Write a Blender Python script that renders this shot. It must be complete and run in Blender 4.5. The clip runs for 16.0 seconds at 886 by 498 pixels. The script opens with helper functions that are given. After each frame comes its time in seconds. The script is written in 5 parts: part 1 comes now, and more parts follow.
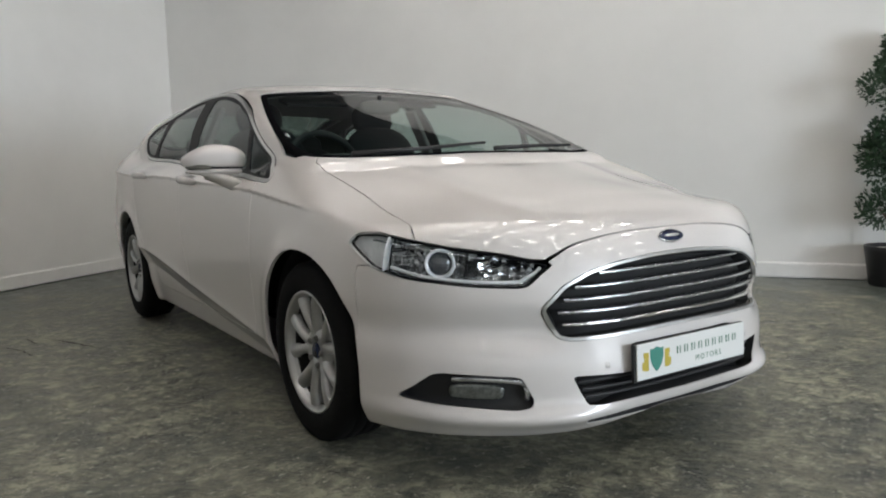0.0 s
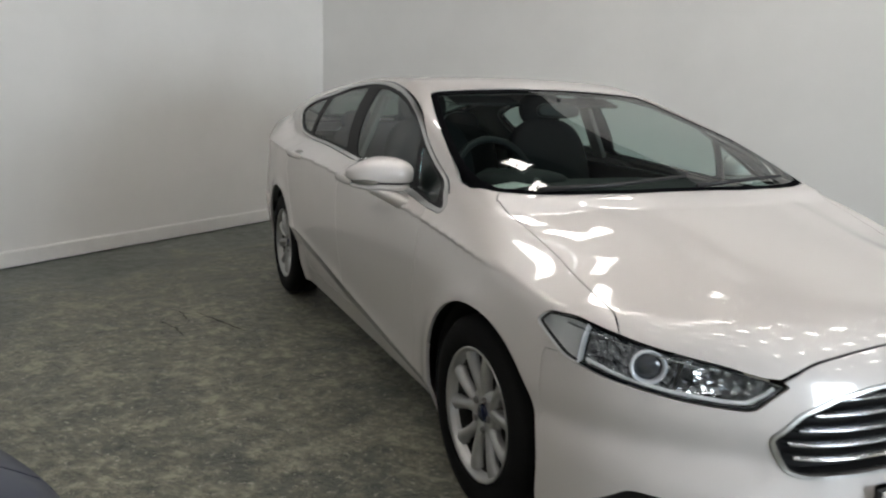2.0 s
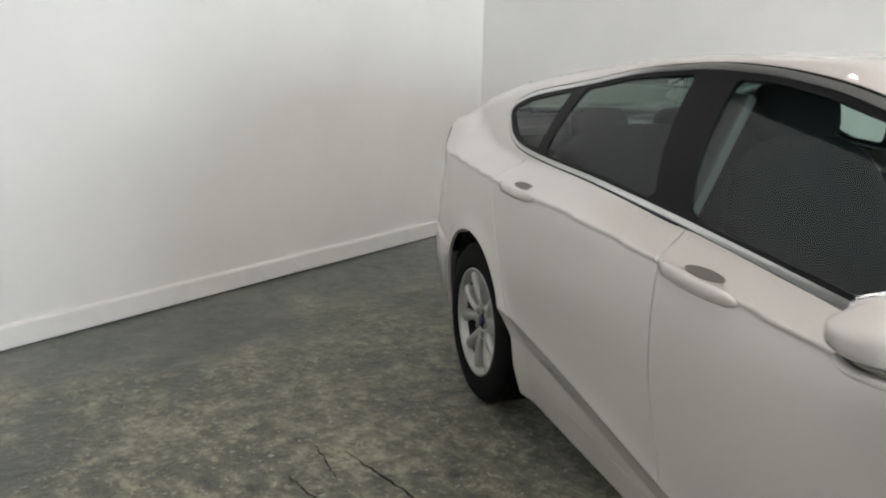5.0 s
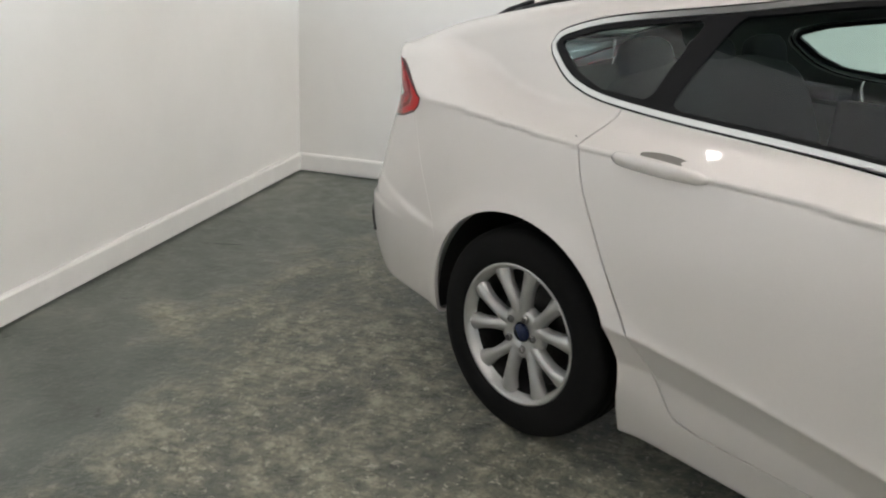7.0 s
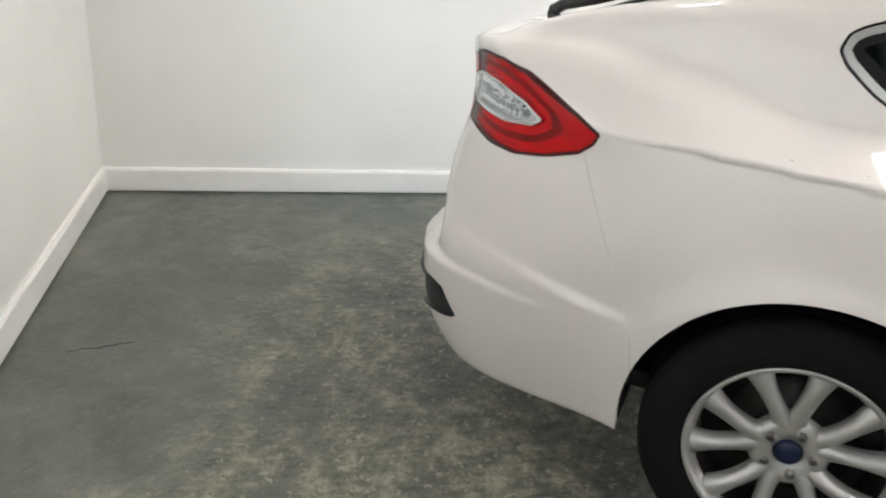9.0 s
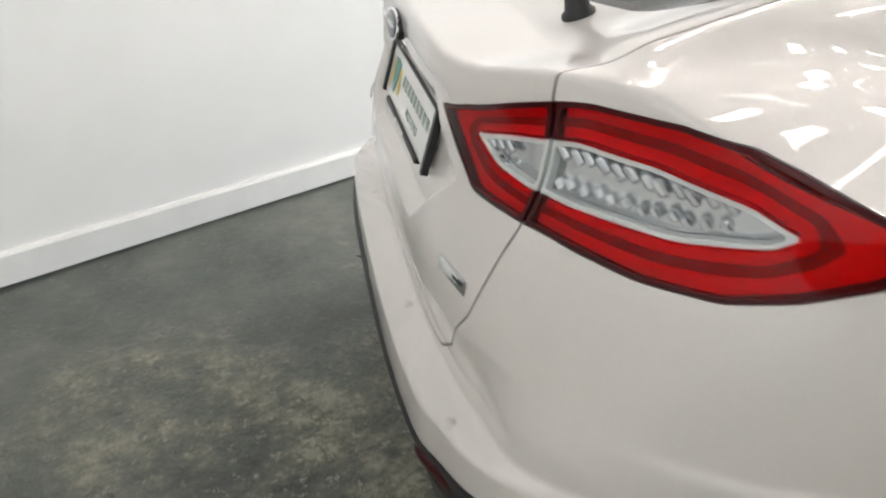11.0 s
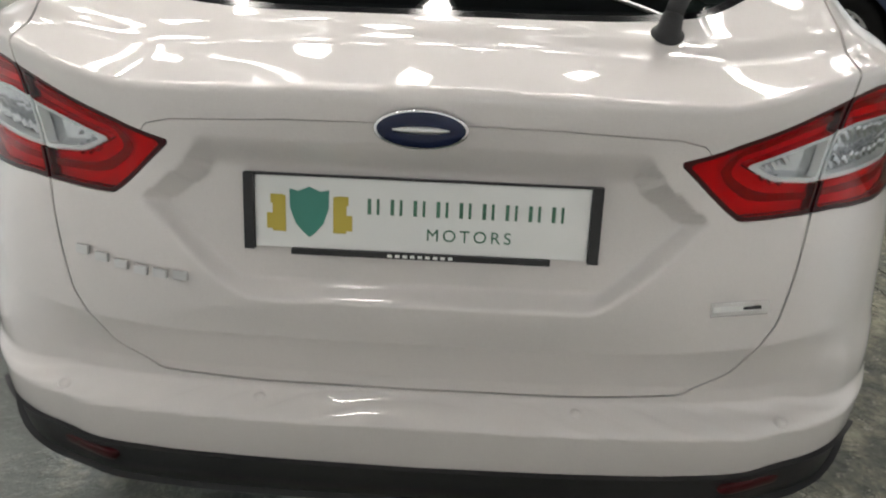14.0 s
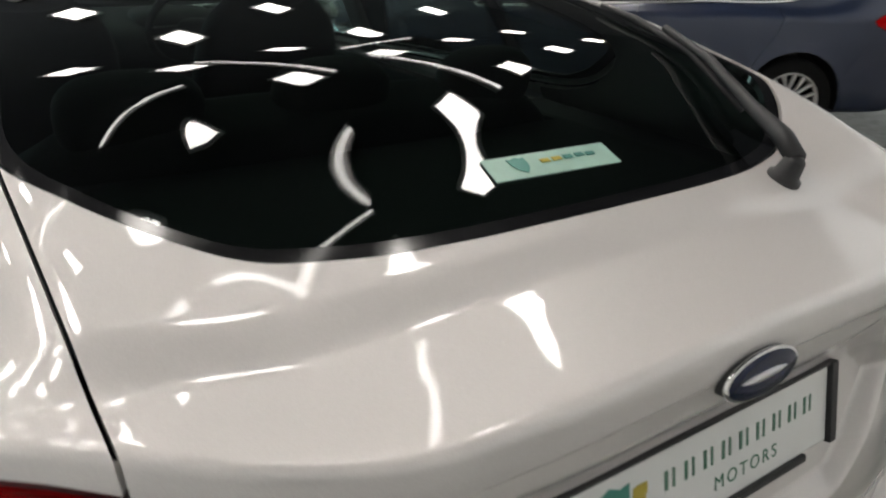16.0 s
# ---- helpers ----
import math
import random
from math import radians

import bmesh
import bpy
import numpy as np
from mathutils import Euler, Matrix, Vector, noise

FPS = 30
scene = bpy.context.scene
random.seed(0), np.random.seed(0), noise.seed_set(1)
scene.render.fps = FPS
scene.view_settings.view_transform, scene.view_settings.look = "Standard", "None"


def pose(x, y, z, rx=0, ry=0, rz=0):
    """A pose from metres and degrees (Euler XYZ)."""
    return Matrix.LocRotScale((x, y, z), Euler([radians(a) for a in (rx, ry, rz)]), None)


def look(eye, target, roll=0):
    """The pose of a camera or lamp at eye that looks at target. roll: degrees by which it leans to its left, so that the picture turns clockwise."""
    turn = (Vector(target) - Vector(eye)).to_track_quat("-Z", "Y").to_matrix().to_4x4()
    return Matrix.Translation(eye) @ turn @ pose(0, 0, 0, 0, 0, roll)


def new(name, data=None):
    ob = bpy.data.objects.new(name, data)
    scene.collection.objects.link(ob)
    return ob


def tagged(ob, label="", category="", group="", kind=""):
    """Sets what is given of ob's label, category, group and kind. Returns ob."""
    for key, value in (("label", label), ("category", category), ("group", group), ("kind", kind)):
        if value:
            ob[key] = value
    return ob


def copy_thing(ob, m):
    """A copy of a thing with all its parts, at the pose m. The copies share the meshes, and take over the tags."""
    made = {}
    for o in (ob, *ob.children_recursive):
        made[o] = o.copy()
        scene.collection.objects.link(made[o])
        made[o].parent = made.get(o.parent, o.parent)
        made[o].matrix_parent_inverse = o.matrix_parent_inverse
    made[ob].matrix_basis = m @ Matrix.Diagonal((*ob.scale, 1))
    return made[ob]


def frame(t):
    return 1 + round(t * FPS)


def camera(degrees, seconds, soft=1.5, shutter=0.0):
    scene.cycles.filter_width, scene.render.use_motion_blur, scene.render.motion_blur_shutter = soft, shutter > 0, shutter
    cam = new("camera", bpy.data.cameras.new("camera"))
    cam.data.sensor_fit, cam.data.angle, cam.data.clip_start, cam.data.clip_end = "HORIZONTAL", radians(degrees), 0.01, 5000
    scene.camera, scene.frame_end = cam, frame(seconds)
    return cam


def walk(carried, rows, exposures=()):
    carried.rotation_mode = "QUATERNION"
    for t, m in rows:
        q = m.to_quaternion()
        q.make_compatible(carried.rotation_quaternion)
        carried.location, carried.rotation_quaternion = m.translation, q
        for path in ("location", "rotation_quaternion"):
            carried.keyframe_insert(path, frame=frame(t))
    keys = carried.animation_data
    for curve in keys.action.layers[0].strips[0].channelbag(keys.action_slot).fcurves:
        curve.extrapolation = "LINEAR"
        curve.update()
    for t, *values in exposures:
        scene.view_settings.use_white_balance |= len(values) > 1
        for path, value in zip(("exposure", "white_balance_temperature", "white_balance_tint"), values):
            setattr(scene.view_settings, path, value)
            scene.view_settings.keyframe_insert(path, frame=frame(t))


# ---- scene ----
cam = camera(60.03, 16.0, soft=2.0, shutter=0.3)
PATH = [
    (0, (-1.982, -3.969, 1.022), (-0.888, -2.312, 0.783), -1.43),
    (0.5, (-2.000, -3.938, 1.059), (-0.913, -2.281, 0.791), -0.69),
    (1, (-1.987, -3.869, 1.211), (-0.959, -2.183, 0.894), -0.12),
    (1.5, (-1.968, -3.767, 1.334), (-1.049, -2.029, 0.964), 0.96),
    (2, (-1.979, -3.522, 1.391), (-1.174, -1.741, 0.970), 1.95),
    (2.5, (-1.882, -3.234, 1.401), (-1.154, -1.424, 0.961), 1.13),
    (3, (-1.803, -2.911, 1.415), (-1.205, -1.063, 0.938), 1.65),
    (3.5, (-1.808, -2.534, 1.409), (-1.263, -0.670, 0.929), 1.83),
    (4, (-1.762, -2.122, 1.404), (-1.202, -0.258, 0.942), 1.95),
    (4.5, (-1.800, -1.701, 1.406), (-1.262, 0.164, 0.924), 2.55),
    (5, (-1.916, -1.373, 1.414), (-1.340, 0.475, 0.908), 1.34),
    (5.2, (-1.932, -1.210, 1.443), (-1.324, 0.614, 0.891), 1.10),
    (7.3, (-2.584, 0.239, 1.364), (-1.241, 1.542, 0.660), 3.24),
    (7.5, (-2.626, 0.395, 1.378), (-1.235, 1.641, 0.661), 2.88),
    (8, (-2.609, 0.796, 1.361), (-1.087, 1.856, 0.613), 3.11),
    (8.5, (-2.520, 1.207, 1.370), (-0.903, 2.098, 0.600), 4.32),
    (8.7, (-2.499, 1.396, 1.364), (-0.842, 2.202, 0.587), 4.42),
    (10.8, (-1.677, 2.597, 1.334), (0.080, 2.310, 0.423), 4.63),
    (11, (-1.501, 2.650, 1.340), (0.221, 2.264, 0.398), 3.15),
    (11.5, (-1.213, 2.792, 1.335), (0.390, 2.130, 0.339), 3.43),
    (12, (-0.973, 3.002, 1.339), (0.408, 1.940, 0.355), 2.41),
    (12.5, (-0.701, 3.143, 1.307), (0.443, 1.805, 0.357), 1.80),
    (13, (-0.493, 3.303, 1.333), (0.336, 1.725, 0.425), 1.15),
    (13.5, (-0.281, 3.476, 1.345), (0.105, 1.735, 0.438), -0.00),
    (14, (-0.071, 3.445, 1.361), (-0.008, 1.670, 0.441), 1.87),
    (14.5, (0.127, 3.351, 1.383), (-0.036, 1.574, 0.480), 5.11),
    (15, (0.389, 3.237, 1.410), (-0.065, 1.495, 0.538), 5.28),
    (15.5, (0.551, 3.015, 1.427), (-0.227, 1.379, 0.580), 4.31),
    (16, (0.699, 2.805, 1.456), (-0.383, 1.322, 0.662), 2.60),
]
EXPOSURES = [(0, -1.3), (2, -1.3), (3.5, -.9), (5, -.68), (7.3, -.2), (8.7, .0), (10.8, -.03), (11.5, -.27), (12.0, -.37), (13.5, -.52), (14.5, -.47), (15.2, -.5), (16, -.77)]
walk(cam, [(t, look(eye, target, roll)) for t, eye, target, roll in PATH], EXPOSURES)

# ---- world and lamps ----
world = bpy.data.worlds.new("world")
scene.world = world
world.use_nodes = True
world.node_tree.nodes["Background"].inputs[0].default_value = (.75, .83, 1, 1)
world.node_tree.nodes["Background"].inputs[1].default_value = 0.6


def area(name, m, sx, sy, power, colour):
    d = bpy.data.lights.new(name, "AREA")
    d.shape, d.size, d.size_y, d.energy, d.color = "RECTANGLE", sx, sy, power, colour
    ob = new(name, d)
    ob.matrix_world = m
    return ob


# ---- materials ----
def material(name, colour, rough=.5, metal=0.0, coat=0.0, spec=.5):
    m = bpy.data.materials.new(name)
    m.use_nodes = True
    b = m.node_tree.nodes["Principled BSDF"]
    b.inputs["Base Color"].default_value = (*colour, 1)
    b.inputs["Roughness"].default_value = rough
    b.inputs["Metallic"].default_value = metal
    b.inputs["Coat Weight"].default_value = coat
    b.inputs["Coat Roughness"].default_value = .03
    b.inputs["Specular IOR Level"].default_value = spec
    return m


def node(m, kind, **values):
    n = m.node_tree.nodes.new("ShaderNode" + kind)
    for k, v in values.items():
        n.inputs[k.replace("_", " ")].default_value = v
    return n


def link(m, a, b):
    m.node_tree.links.new(a, b)


def noise_tex(m, scale, detail=4, rough=.6, stretch=None, turn=0.0):
    c = m.node_tree.nodes.new("ShaderNodeTexCoord")
    n = node(m, "TexNoise", Scale=scale, Detail=detail, Roughness=rough)
    if stretch:
        mp = node(m, "Mapping", Scale=stretch, Rotation=(0, 0, turn))
        link(m, c.outputs["Object"], mp.inputs["Vector"])
        link(m, mp.outputs["Vector"], n.inputs["Vector"])
    else:
        link(m, c.outputs["Object"], n.inputs["Vector"])
    return n


def ramp_node(m, source, *stops):
    r = m.node_tree.nodes.new("ShaderNodeValToRGB")
    e = r.color_ramp.elements
    while len(e) < len(stops):
        e.new(.5)
    for k, (p, c) in zip(e, stops):
        k.position, k.color = p, (*c, 1) if len(c) == 3 else (c[0], c[0], c[0], 1)
    link(m, source, r.inputs["Fac"])
    return r


def mix_node(m, fac, a, b, mode="MIX"):
    n = m.node_tree.nodes.new("ShaderNodeMix")
    n.data_type, n.blend_type = "RGBA", mode
    for i, v in ((0, fac), (6, a), (7, b)):
        if isinstance(v, (int, float)):
            n.inputs[i].default_value = v
        elif isinstance(v, tuple):
            n.inputs[i].default_value = (*v, 1)
        else:
            link(m, v, n.inputs[i])
    return n.outputs[2]


def bump(m, height, strength, distance, normal=None):
    b = node(m, "Bump", Strength=strength, Distance=distance)
    link(m, height, b.inputs["Height"])
    if normal:
        link(m, normal, b.inputs["Normal"])
    return b.outputs["Normal"]


def shader(m):
    return m.node_tree.nodes["Principled BSDF"]


def grain(m, scale, amount, strength=0.0, rough_amount=0.0):
    """A little unevenness of colour, gloss and surface."""
    b = shader(m)
    base = tuple(b.inputs["Base Color"].default_value)[:3]
    n = noise_tex(m, scale, 6, .65)
    dark = tuple(c * (1 - amount) for c in base)
    light = tuple(min(1, c * (1 + amount)) for c in base)
    link(m, ramp_node(m, n.outputs["Fac"], (.3, dark), (.7, light)).outputs[0], b.inputs["Base Color"])
    if rough_amount:
        r = b.inputs["Roughness"].default_value
        link(m, ramp_node(m, n.outputs["Fac"], (.3, (r - rough_amount,)), (.7, (r + rough_amount,))).outputs[0], b.inputs["Roughness"])
    if strength:
        link(m, bump(m, n.outputs["Fac"], strength, .004), b.inputs["Normal"])
    return m


def car_paint(name, colour, flake):
    m = material(name, colour, .36, .06, 1.0)
    fine = noise_tex(m, 900, 2, .7)
    link(m, mix_node(m, ramp_node(m, fine.outputs["Fac"], (.4, (0.0,)), (.65, (1.0,))).outputs[0], tuple(colour), tuple(flake)), shader(m).inputs["Base Color"])
    dust = noise_tex(m, 7, 5, .6)
    link(m, ramp_node(m, dust.outputs["Fac"], (.35, (.33,)), (.7, (.42,))).outputs[0], shader(m).inputs["Roughness"])
    return m


def sum_of(m, a, b, how="ADD"):
    n = m.node_tree.nodes.new("ShaderNodeMath")
    n.operation = how
    for i, v in ((0, a), (1, b)):
        if isinstance(v, (int, float)):
            n.inputs[i].default_value = v
        else:
            link(m, v, n.inputs[i])
    return n.outputs[0]


def pane(name, tint, gloss=.045):
    """Thin sheet of glass: clear straight through, with a mirror gloss that grows at a slant."""
    m = bpy.data.materials.new(name)
    m.use_nodes = True
    nt = m.node_tree
    nt.nodes.clear()
    out = nt.nodes.new("ShaderNodeOutputMaterial")
    mx = nt.nodes.new("ShaderNodeMixShader")
    tr = nt.nodes.new("ShaderNodeBsdfTransparent")
    gl = nt.nodes.new("ShaderNodeBsdfGlossy")
    lw = nt.nodes.new("ShaderNodeLayerWeight")
    lw.inputs["Blend"].default_value = .5
    fr = sum_of(m, sum_of(m, sum_of(m, lw.outputs["Facing"], 5.0, "POWER"), .9, "MULTIPLY"), gloss)
    tr.inputs["Color"].default_value = (*tint, 1)
    gl.inputs["Roughness"].default_value = .01
    link(m, fr, mx.inputs[0])
    link(m, tr.outputs[0], mx.inputs[1])
    link(m, gl.outputs[0], mx.inputs[2])
    link(m, mx.outputs[0], out.inputs[0])
    return m


def glow(name, colour, strength):
    m = bpy.data.materials.new(name)
    m.use_nodes = True
    nt = m.node_tree
    nt.nodes.clear()
    e = nt.nodes.new("ShaderNodeEmission")
    e.inputs[0].default_value, e.inputs[1].default_value = (*colour, 1), strength
    link(m, e.outputs[0], nt.nodes.new("ShaderNodeOutputMaterial").inputs[0])
    return m


WHITE = car_paint("pearl_white_paint", (.675, .640, .617), (.77, .735, .712))
BLUE = car_paint("dark_blue_paint", (.008, .014, .038), (.016, .028, .062))
shader(BLUE).inputs["Coat Weight"].default_value = .35
GLOSS_BLACK = material("gloss_black_trim", (.008, .008, .009), .09, 0, 0, .3)
FRIT = material("black_glass_band", (.006, .006, .007), .8, 0, 0, .0)
SATIN_BLACK = material("satin_black_pillar", (.012, .012, .013), .5, 0, 0, .12)
BLACK_PLASTIC = grain(material("black_plastic", (.018, .018, .019), .5), 300, .25, .15)
RUBBER = grain(material("tyre_rubber", (.0065, .0065, .0065), .85, 0, 0, .15), 60, .35, .1, .08)
DARK = material("dark_void", (.01, .01, .01), .8)
CHROME = material("chrome", (.78, .78, .78), .07, 1.0)
ALLOY = grain(material("silver_alloy", (.47, .47, .46), .36, .65), 25, .07, 0, .05)
# dark metal: the shade behind the spokes is put into its colour
DISC = grain(material("shaded_wheel_metal", (.05, .048, .045), .5, .7), 40, .2)
STEEL = grain(material("brake_steel", (.28, .27, .26), .4, 1.0), 40, .2)
LENS = pane("clear_lens", (.93, .95, .96))
SCREEN = pane("windscreen_glass", (.64, .75, .72))
TINT = pane("privacy_glass", (.66, .76, .73))
RED_LENS = pane("red_lens", (.80, .006, .026), .03)
LAMP_BACK = material("ribbed_reflector", (.95, .88, .88), .4, .15)
RED_BAND = grain(material("deep_red_band", (.30, .03, .04), .35), 50, .2)
_w = node(LAMP_BACK, "TexWave", Scale=28.0, Distortion=.4)
_w.bands_direction = "Z"
link(LAMP_BACK, LAMP_BACK.node_tree.nodes.new("ShaderNodeTexCoord").outputs["Object"], _w.inputs["Vector"])
link(LAMP_BACK, bump(LAMP_BACK, _w.outputs["Fac"], .07, .004), shader(LAMP_BACK).inputs["Normal"])
DARK_RED = material("dark_red_lens", (.05, .001, .003), .3, 0, .15, .2)
SILVER = material("lamp_reflector", (.70, .71, .72), .16, .85)
CLOTH = grain(material("dark_grey_cloth", (.012, .0125, .013), .9), 40, .12)
ROOF_CLOTH = grain(material("pale_headliner", (.20, .195, .185), .95), 200, .1)
TRIM = material("satin_bright_trim", (.66, .66, .65), .32, .9)
BACK_TINT = pane("rear_glass_tint", (.24, .31, .28))
GRILLE_BAR = material("satin_grille_bar", (.52, .53, .55), .22, 1.0)
DASH = grain(material("dashboard_plastic", (.010, .010, .011), .7), 200, .25, .2)
PLATE_WHITE = material("plate_white", (.80, .81, .79), .25, 0, .5)
TEAL = material("teal_print", (.05, .24, .19), .4)
GOLD = material("gold_print", (.50, .40, .06), .4)
GREEN_INK = material("green_print", (.06, .18, .11), .4)
BADGE_BLUE = material("badge_blue", (.008, .014, .045), .25, 0, .2, .3)
PAPER = grain(material("paper", (.82, .84, .80), .6), 30, .04)

# painted wall: matt white with faint roller marks and scuffs
WALL = material("white_wall_paint", (.80, .79, .765), .55)
_n1, _n2 = noise_tex(WALL, 1.2, 5, .6), noise_tex(WALL, 180, 3, .6)
_scuff = noise_tex(WALL, 3.3, 8, .75)
WALL_MARK = ramp_node(WALL, _scuff.outputs["Fac"], (.70, (0.0,)), (.80, (.16,)))
link(WALL, mix_node(WALL, WALL_MARK.outputs[0], ramp_node(WALL, _n1.outputs["Fac"], (.30, (.765, .755, .73)), (.62, (.815, .805, .78))).outputs[0], (.45, .44, .42)), shader(WALL).inputs["Base Color"])
link(WALL, bump(WALL, _n2.outputs["Fac"], .12, .002), shader(WALL).inputs["Normal"])
SKIRT = grain(material("white_gloss_skirting", (.80, .79, .765), .35), 9, .035)

# worn floor: grey-green paint over grooved concrete, rubbed through to buff aggregate
FLOOR = material("worn_painted_concrete", (.12, .125, .115), .5)


def grooved_noise(m, scale, stretch, turn, detail=5, rough=.7):
    """Noise drawn out along one direction of the floor."""
    c = m.node_tree.nodes.new("ShaderNodeTexCoord")
    a = node(m, "Mapping", Rotation=(0, 0, turn))
    b = node(m, "Mapping", Scale=stretch)
    n = node(m, "TexNoise", Scale=scale, Detail=detail, Roughness=rough)
    link(m, c.outputs["Object"], a.inputs["Vector"])
    link(m, a.outputs["Vector"], b.inputs["Vector"])
    link(m, b.outputs["Vector"], n.inputs["Vector"])
    return n


def wall_distance(m, origin, inward):
    """How far a place of the floor lies from a wall's foot."""
    c = m.node_tree.nodes.new("ShaderNodeTexCoord")
    d = m.node_tree.nodes.new("ShaderNodeVectorMath")
    d.operation = "SUBTRACT"
    d.inputs[1].default_value = origin
    link(m, c.outputs["Object"], d.inputs[0])
    e = m.node_tree.nodes.new("ShaderNodeVectorMath")
    e.operation = "DOT_PRODUCT"
    e.inputs[1].default_value = inward
    link(m, d.outputs["Vector"], e.inputs[0])
    return e.outputs["Value"]


_near_a = wall_distance(FLOOR, (.200, 4.499, 0), (.5594, -.8289, 0))
_near_b = wall_distance(FLOOR, (.200, 4.499, 0), (-.8236, -.5672, 0))
_near = sum_of(FLOOR, sum_of(FLOOR, _near_a, 1.05, "MULTIPLY"), _near_b, "MINIMUM")
_big = noise_tex(FLOOR, .9, 5, .6)
_mid = noise_tex(FLOOR, 3.0, 7, .68)
_chip = noise_tex(FLOOR, 11, 8, .72)
_fine = noise_tex(FLOOR, 48, 5, .75)
_groove = grooved_noise(FLOOR, 26, (.36, 1.5, 1), math.radians(55.4))
# paint is whole along the walls and worn off where cars roll
_edge = sum_of(FLOOR, _near, sum_of(FLOOR, _big.outputs["Fac"], 2.6, "MULTIPLY"), "ADD")
_edge = sum_of(FLOOR, _edge, sum_of(FLOOR, _mid.outputs["Fac"], 1.2, "MULTIPLY"), "ADD")
_worn = ramp_node(FLOOR, sum_of(FLOOR, _edge, .2, "MULTIPLY"), (.52, (0.0,)), (.60, (.8,)), (.74, (1.0,)))
_rag = sum_of(FLOOR, sum_of(FLOOR, _chip.outputs["Fac"], .74, "MULTIPLY"), sum_of(FLOOR, _groove.outputs["Fac"], .26, "MULTIPLY"))
_rag = sum_of(FLOOR, _rag, sum_of(FLOOR, sum_of(FLOOR, _mid.outputs["Fac"], .5, "SUBTRACT"), .5, "MULTIPLY"))
_rough_c = ramp_node(FLOOR, _rag, (.37, (0.032, 0.032, 0.027)), (.42, (0.082, 0.085, 0.068)), (.47, (0.130, 0.133, 0.104)), (.525, (0.200, 0.198, 0.150)), (.61, (0.375, 0.360, 0.270)))
_paint = ramp_node(FLOOR, sum_of(FLOOR, sum_of(FLOOR, _mid.outputs["Fac"], .6, "MULTIPLY"), sum_of(FLOOR, _big.outputs["Fac"], .4, "MULTIPLY")),
                   (.36, (0.053, 0.060, 0.051)), (.47, (0.092, 0.105, 0.090)), (.54, (0.125, 0.136, 0.119)), (.64, (0.194, 0.198, 0.169)))
_c1 = mix_node(FLOOR, ramp_node(FLOOR, _chip.outputs["Fac"], (.33, (.75,)), (.39, (0.0,))).outputs[0], _paint.outputs[0], (.03, .031, .027))
_dust = mix_node(FLOOR, ramp_node(FLOOR, _fine.outputs["Fac"], (.56, (0.0,)), (.70, (.45,))).outputs[0], _c1, (.24, .235, .20))
_rub = mix_node(FLOOR, ramp_node(FLOOR, _fine.outputs["Fac"], (.34, (.45,)), (.45, (0.0,))).outputs[0], _rough_c.outputs[0], (.035, .034, .028))
_skin = mix_node(FLOOR, ramp_node(FLOOR, _mid.outputs["Fac"], (.37, (.45,)), (.46, (.0,))).outputs[0], _rub, _dust)
_ridge = sum_of(FLOOR, sum_of(FLOOR, noise_tex(FLOOR, 10, 3, .6).outputs["Fac"], .5, "SUBTRACT"), 0.0, "ADD")
_ridge = sum_of(FLOOR, _ridge, _ridge, "MULTIPLY")
_craze = ramp_node(FLOOR, sum_of(FLOOR, _ridge, 400.0, "MULTIPLY"), (.0, (1.0,)), (.10, (.7,)), (.22, (0.0,)))
_some = ramp_node(FLOOR, noise_tex(FLOOR, 6, 3, .6).outputs["Fac"], (.50, (0.0,)), (.60, (.5,)))
_skin = mix_node(FLOOR, sum_of(FLOOR, _craze.outputs[0], _some.outputs[0], "MULTIPLY"), _skin, (.022, .022, .018))
_wave = node(FLOOR, "TexWave", Scale=9.0, Distortion=3.0, Detail=2.0)
_wave.bands_direction = "Y"
_turned = node(FLOOR, "Mapping", Rotation=(0, 0, math.radians(55.4)))
link(FLOOR, FLOOR.node_tree.nodes.new("ShaderNodeTexCoord").outputs["Object"], _turned.inputs["Vector"])
link(FLOOR, _turned.outputs["Vector"], _wave.inputs["Vector"])
_ruts = sum_of(FLOOR, ramp_node(FLOOR, _wave.outputs["Fac"], (.05, (.32,)), (.4, (0.0,))).outputs[0], ramp_node(FLOOR, _mid.outputs["Fac"], (.47, (0.0,)), (.56, (1.0,))).outputs[0], "MULTIPLY")
_xyz = FLOOR.node_tree.nodes.new("ShaderNodeSeparateXYZ")
link(FLOOR, FLOOR.node_tree.nodes.new("ShaderNodeTexCoord").outputs["Object"], _xyz.inputs[0])
_back = ramp_node(FLOOR, sum_of(FLOOR, _xyz.outputs["Y"], .2, "MULTIPLY"), (.20, (.12,)), (.36, (1.0,)))
_ruts = sum_of(FLOOR, sum_of(FLOOR, _ruts, _back.outputs[0], "MULTIPLY"), ramp_node(FLOOR, _chip.outputs["Fac"], (.42, (1.5,)), (.56, (.1,))).outputs[0], "MULTIPLY")
_skin = mix_node(FLOOR, _ruts, _skin, (.03, .03, .025))
_speck = ramp_node(FLOOR, noise_tex(FLOOR, 30, 4, .75).outputs["Fac"], (.580, (0.0,)), (.625, (.8,)))
_skin = mix_node(FLOOR, _speck.outputs[0], _skin, (.44, .42, .34))
link(FLOOR, mix_node(FLOOR, _worn.outputs[0], _dust, _skin), shader(FLOOR).inputs["Base Color"])
link(FLOOR, ramp_node(FLOOR, _rag, (.40, (.30,)), (.6, (.50,))).outputs[0], shader(FLOOR).inputs["Roughness"])
_nb = bump(FLOOR, _fine.outputs["Fac"], .35, .004)
_nb = bump(FLOOR, _mid.outputs["Fac"], .3, .03, _nb)
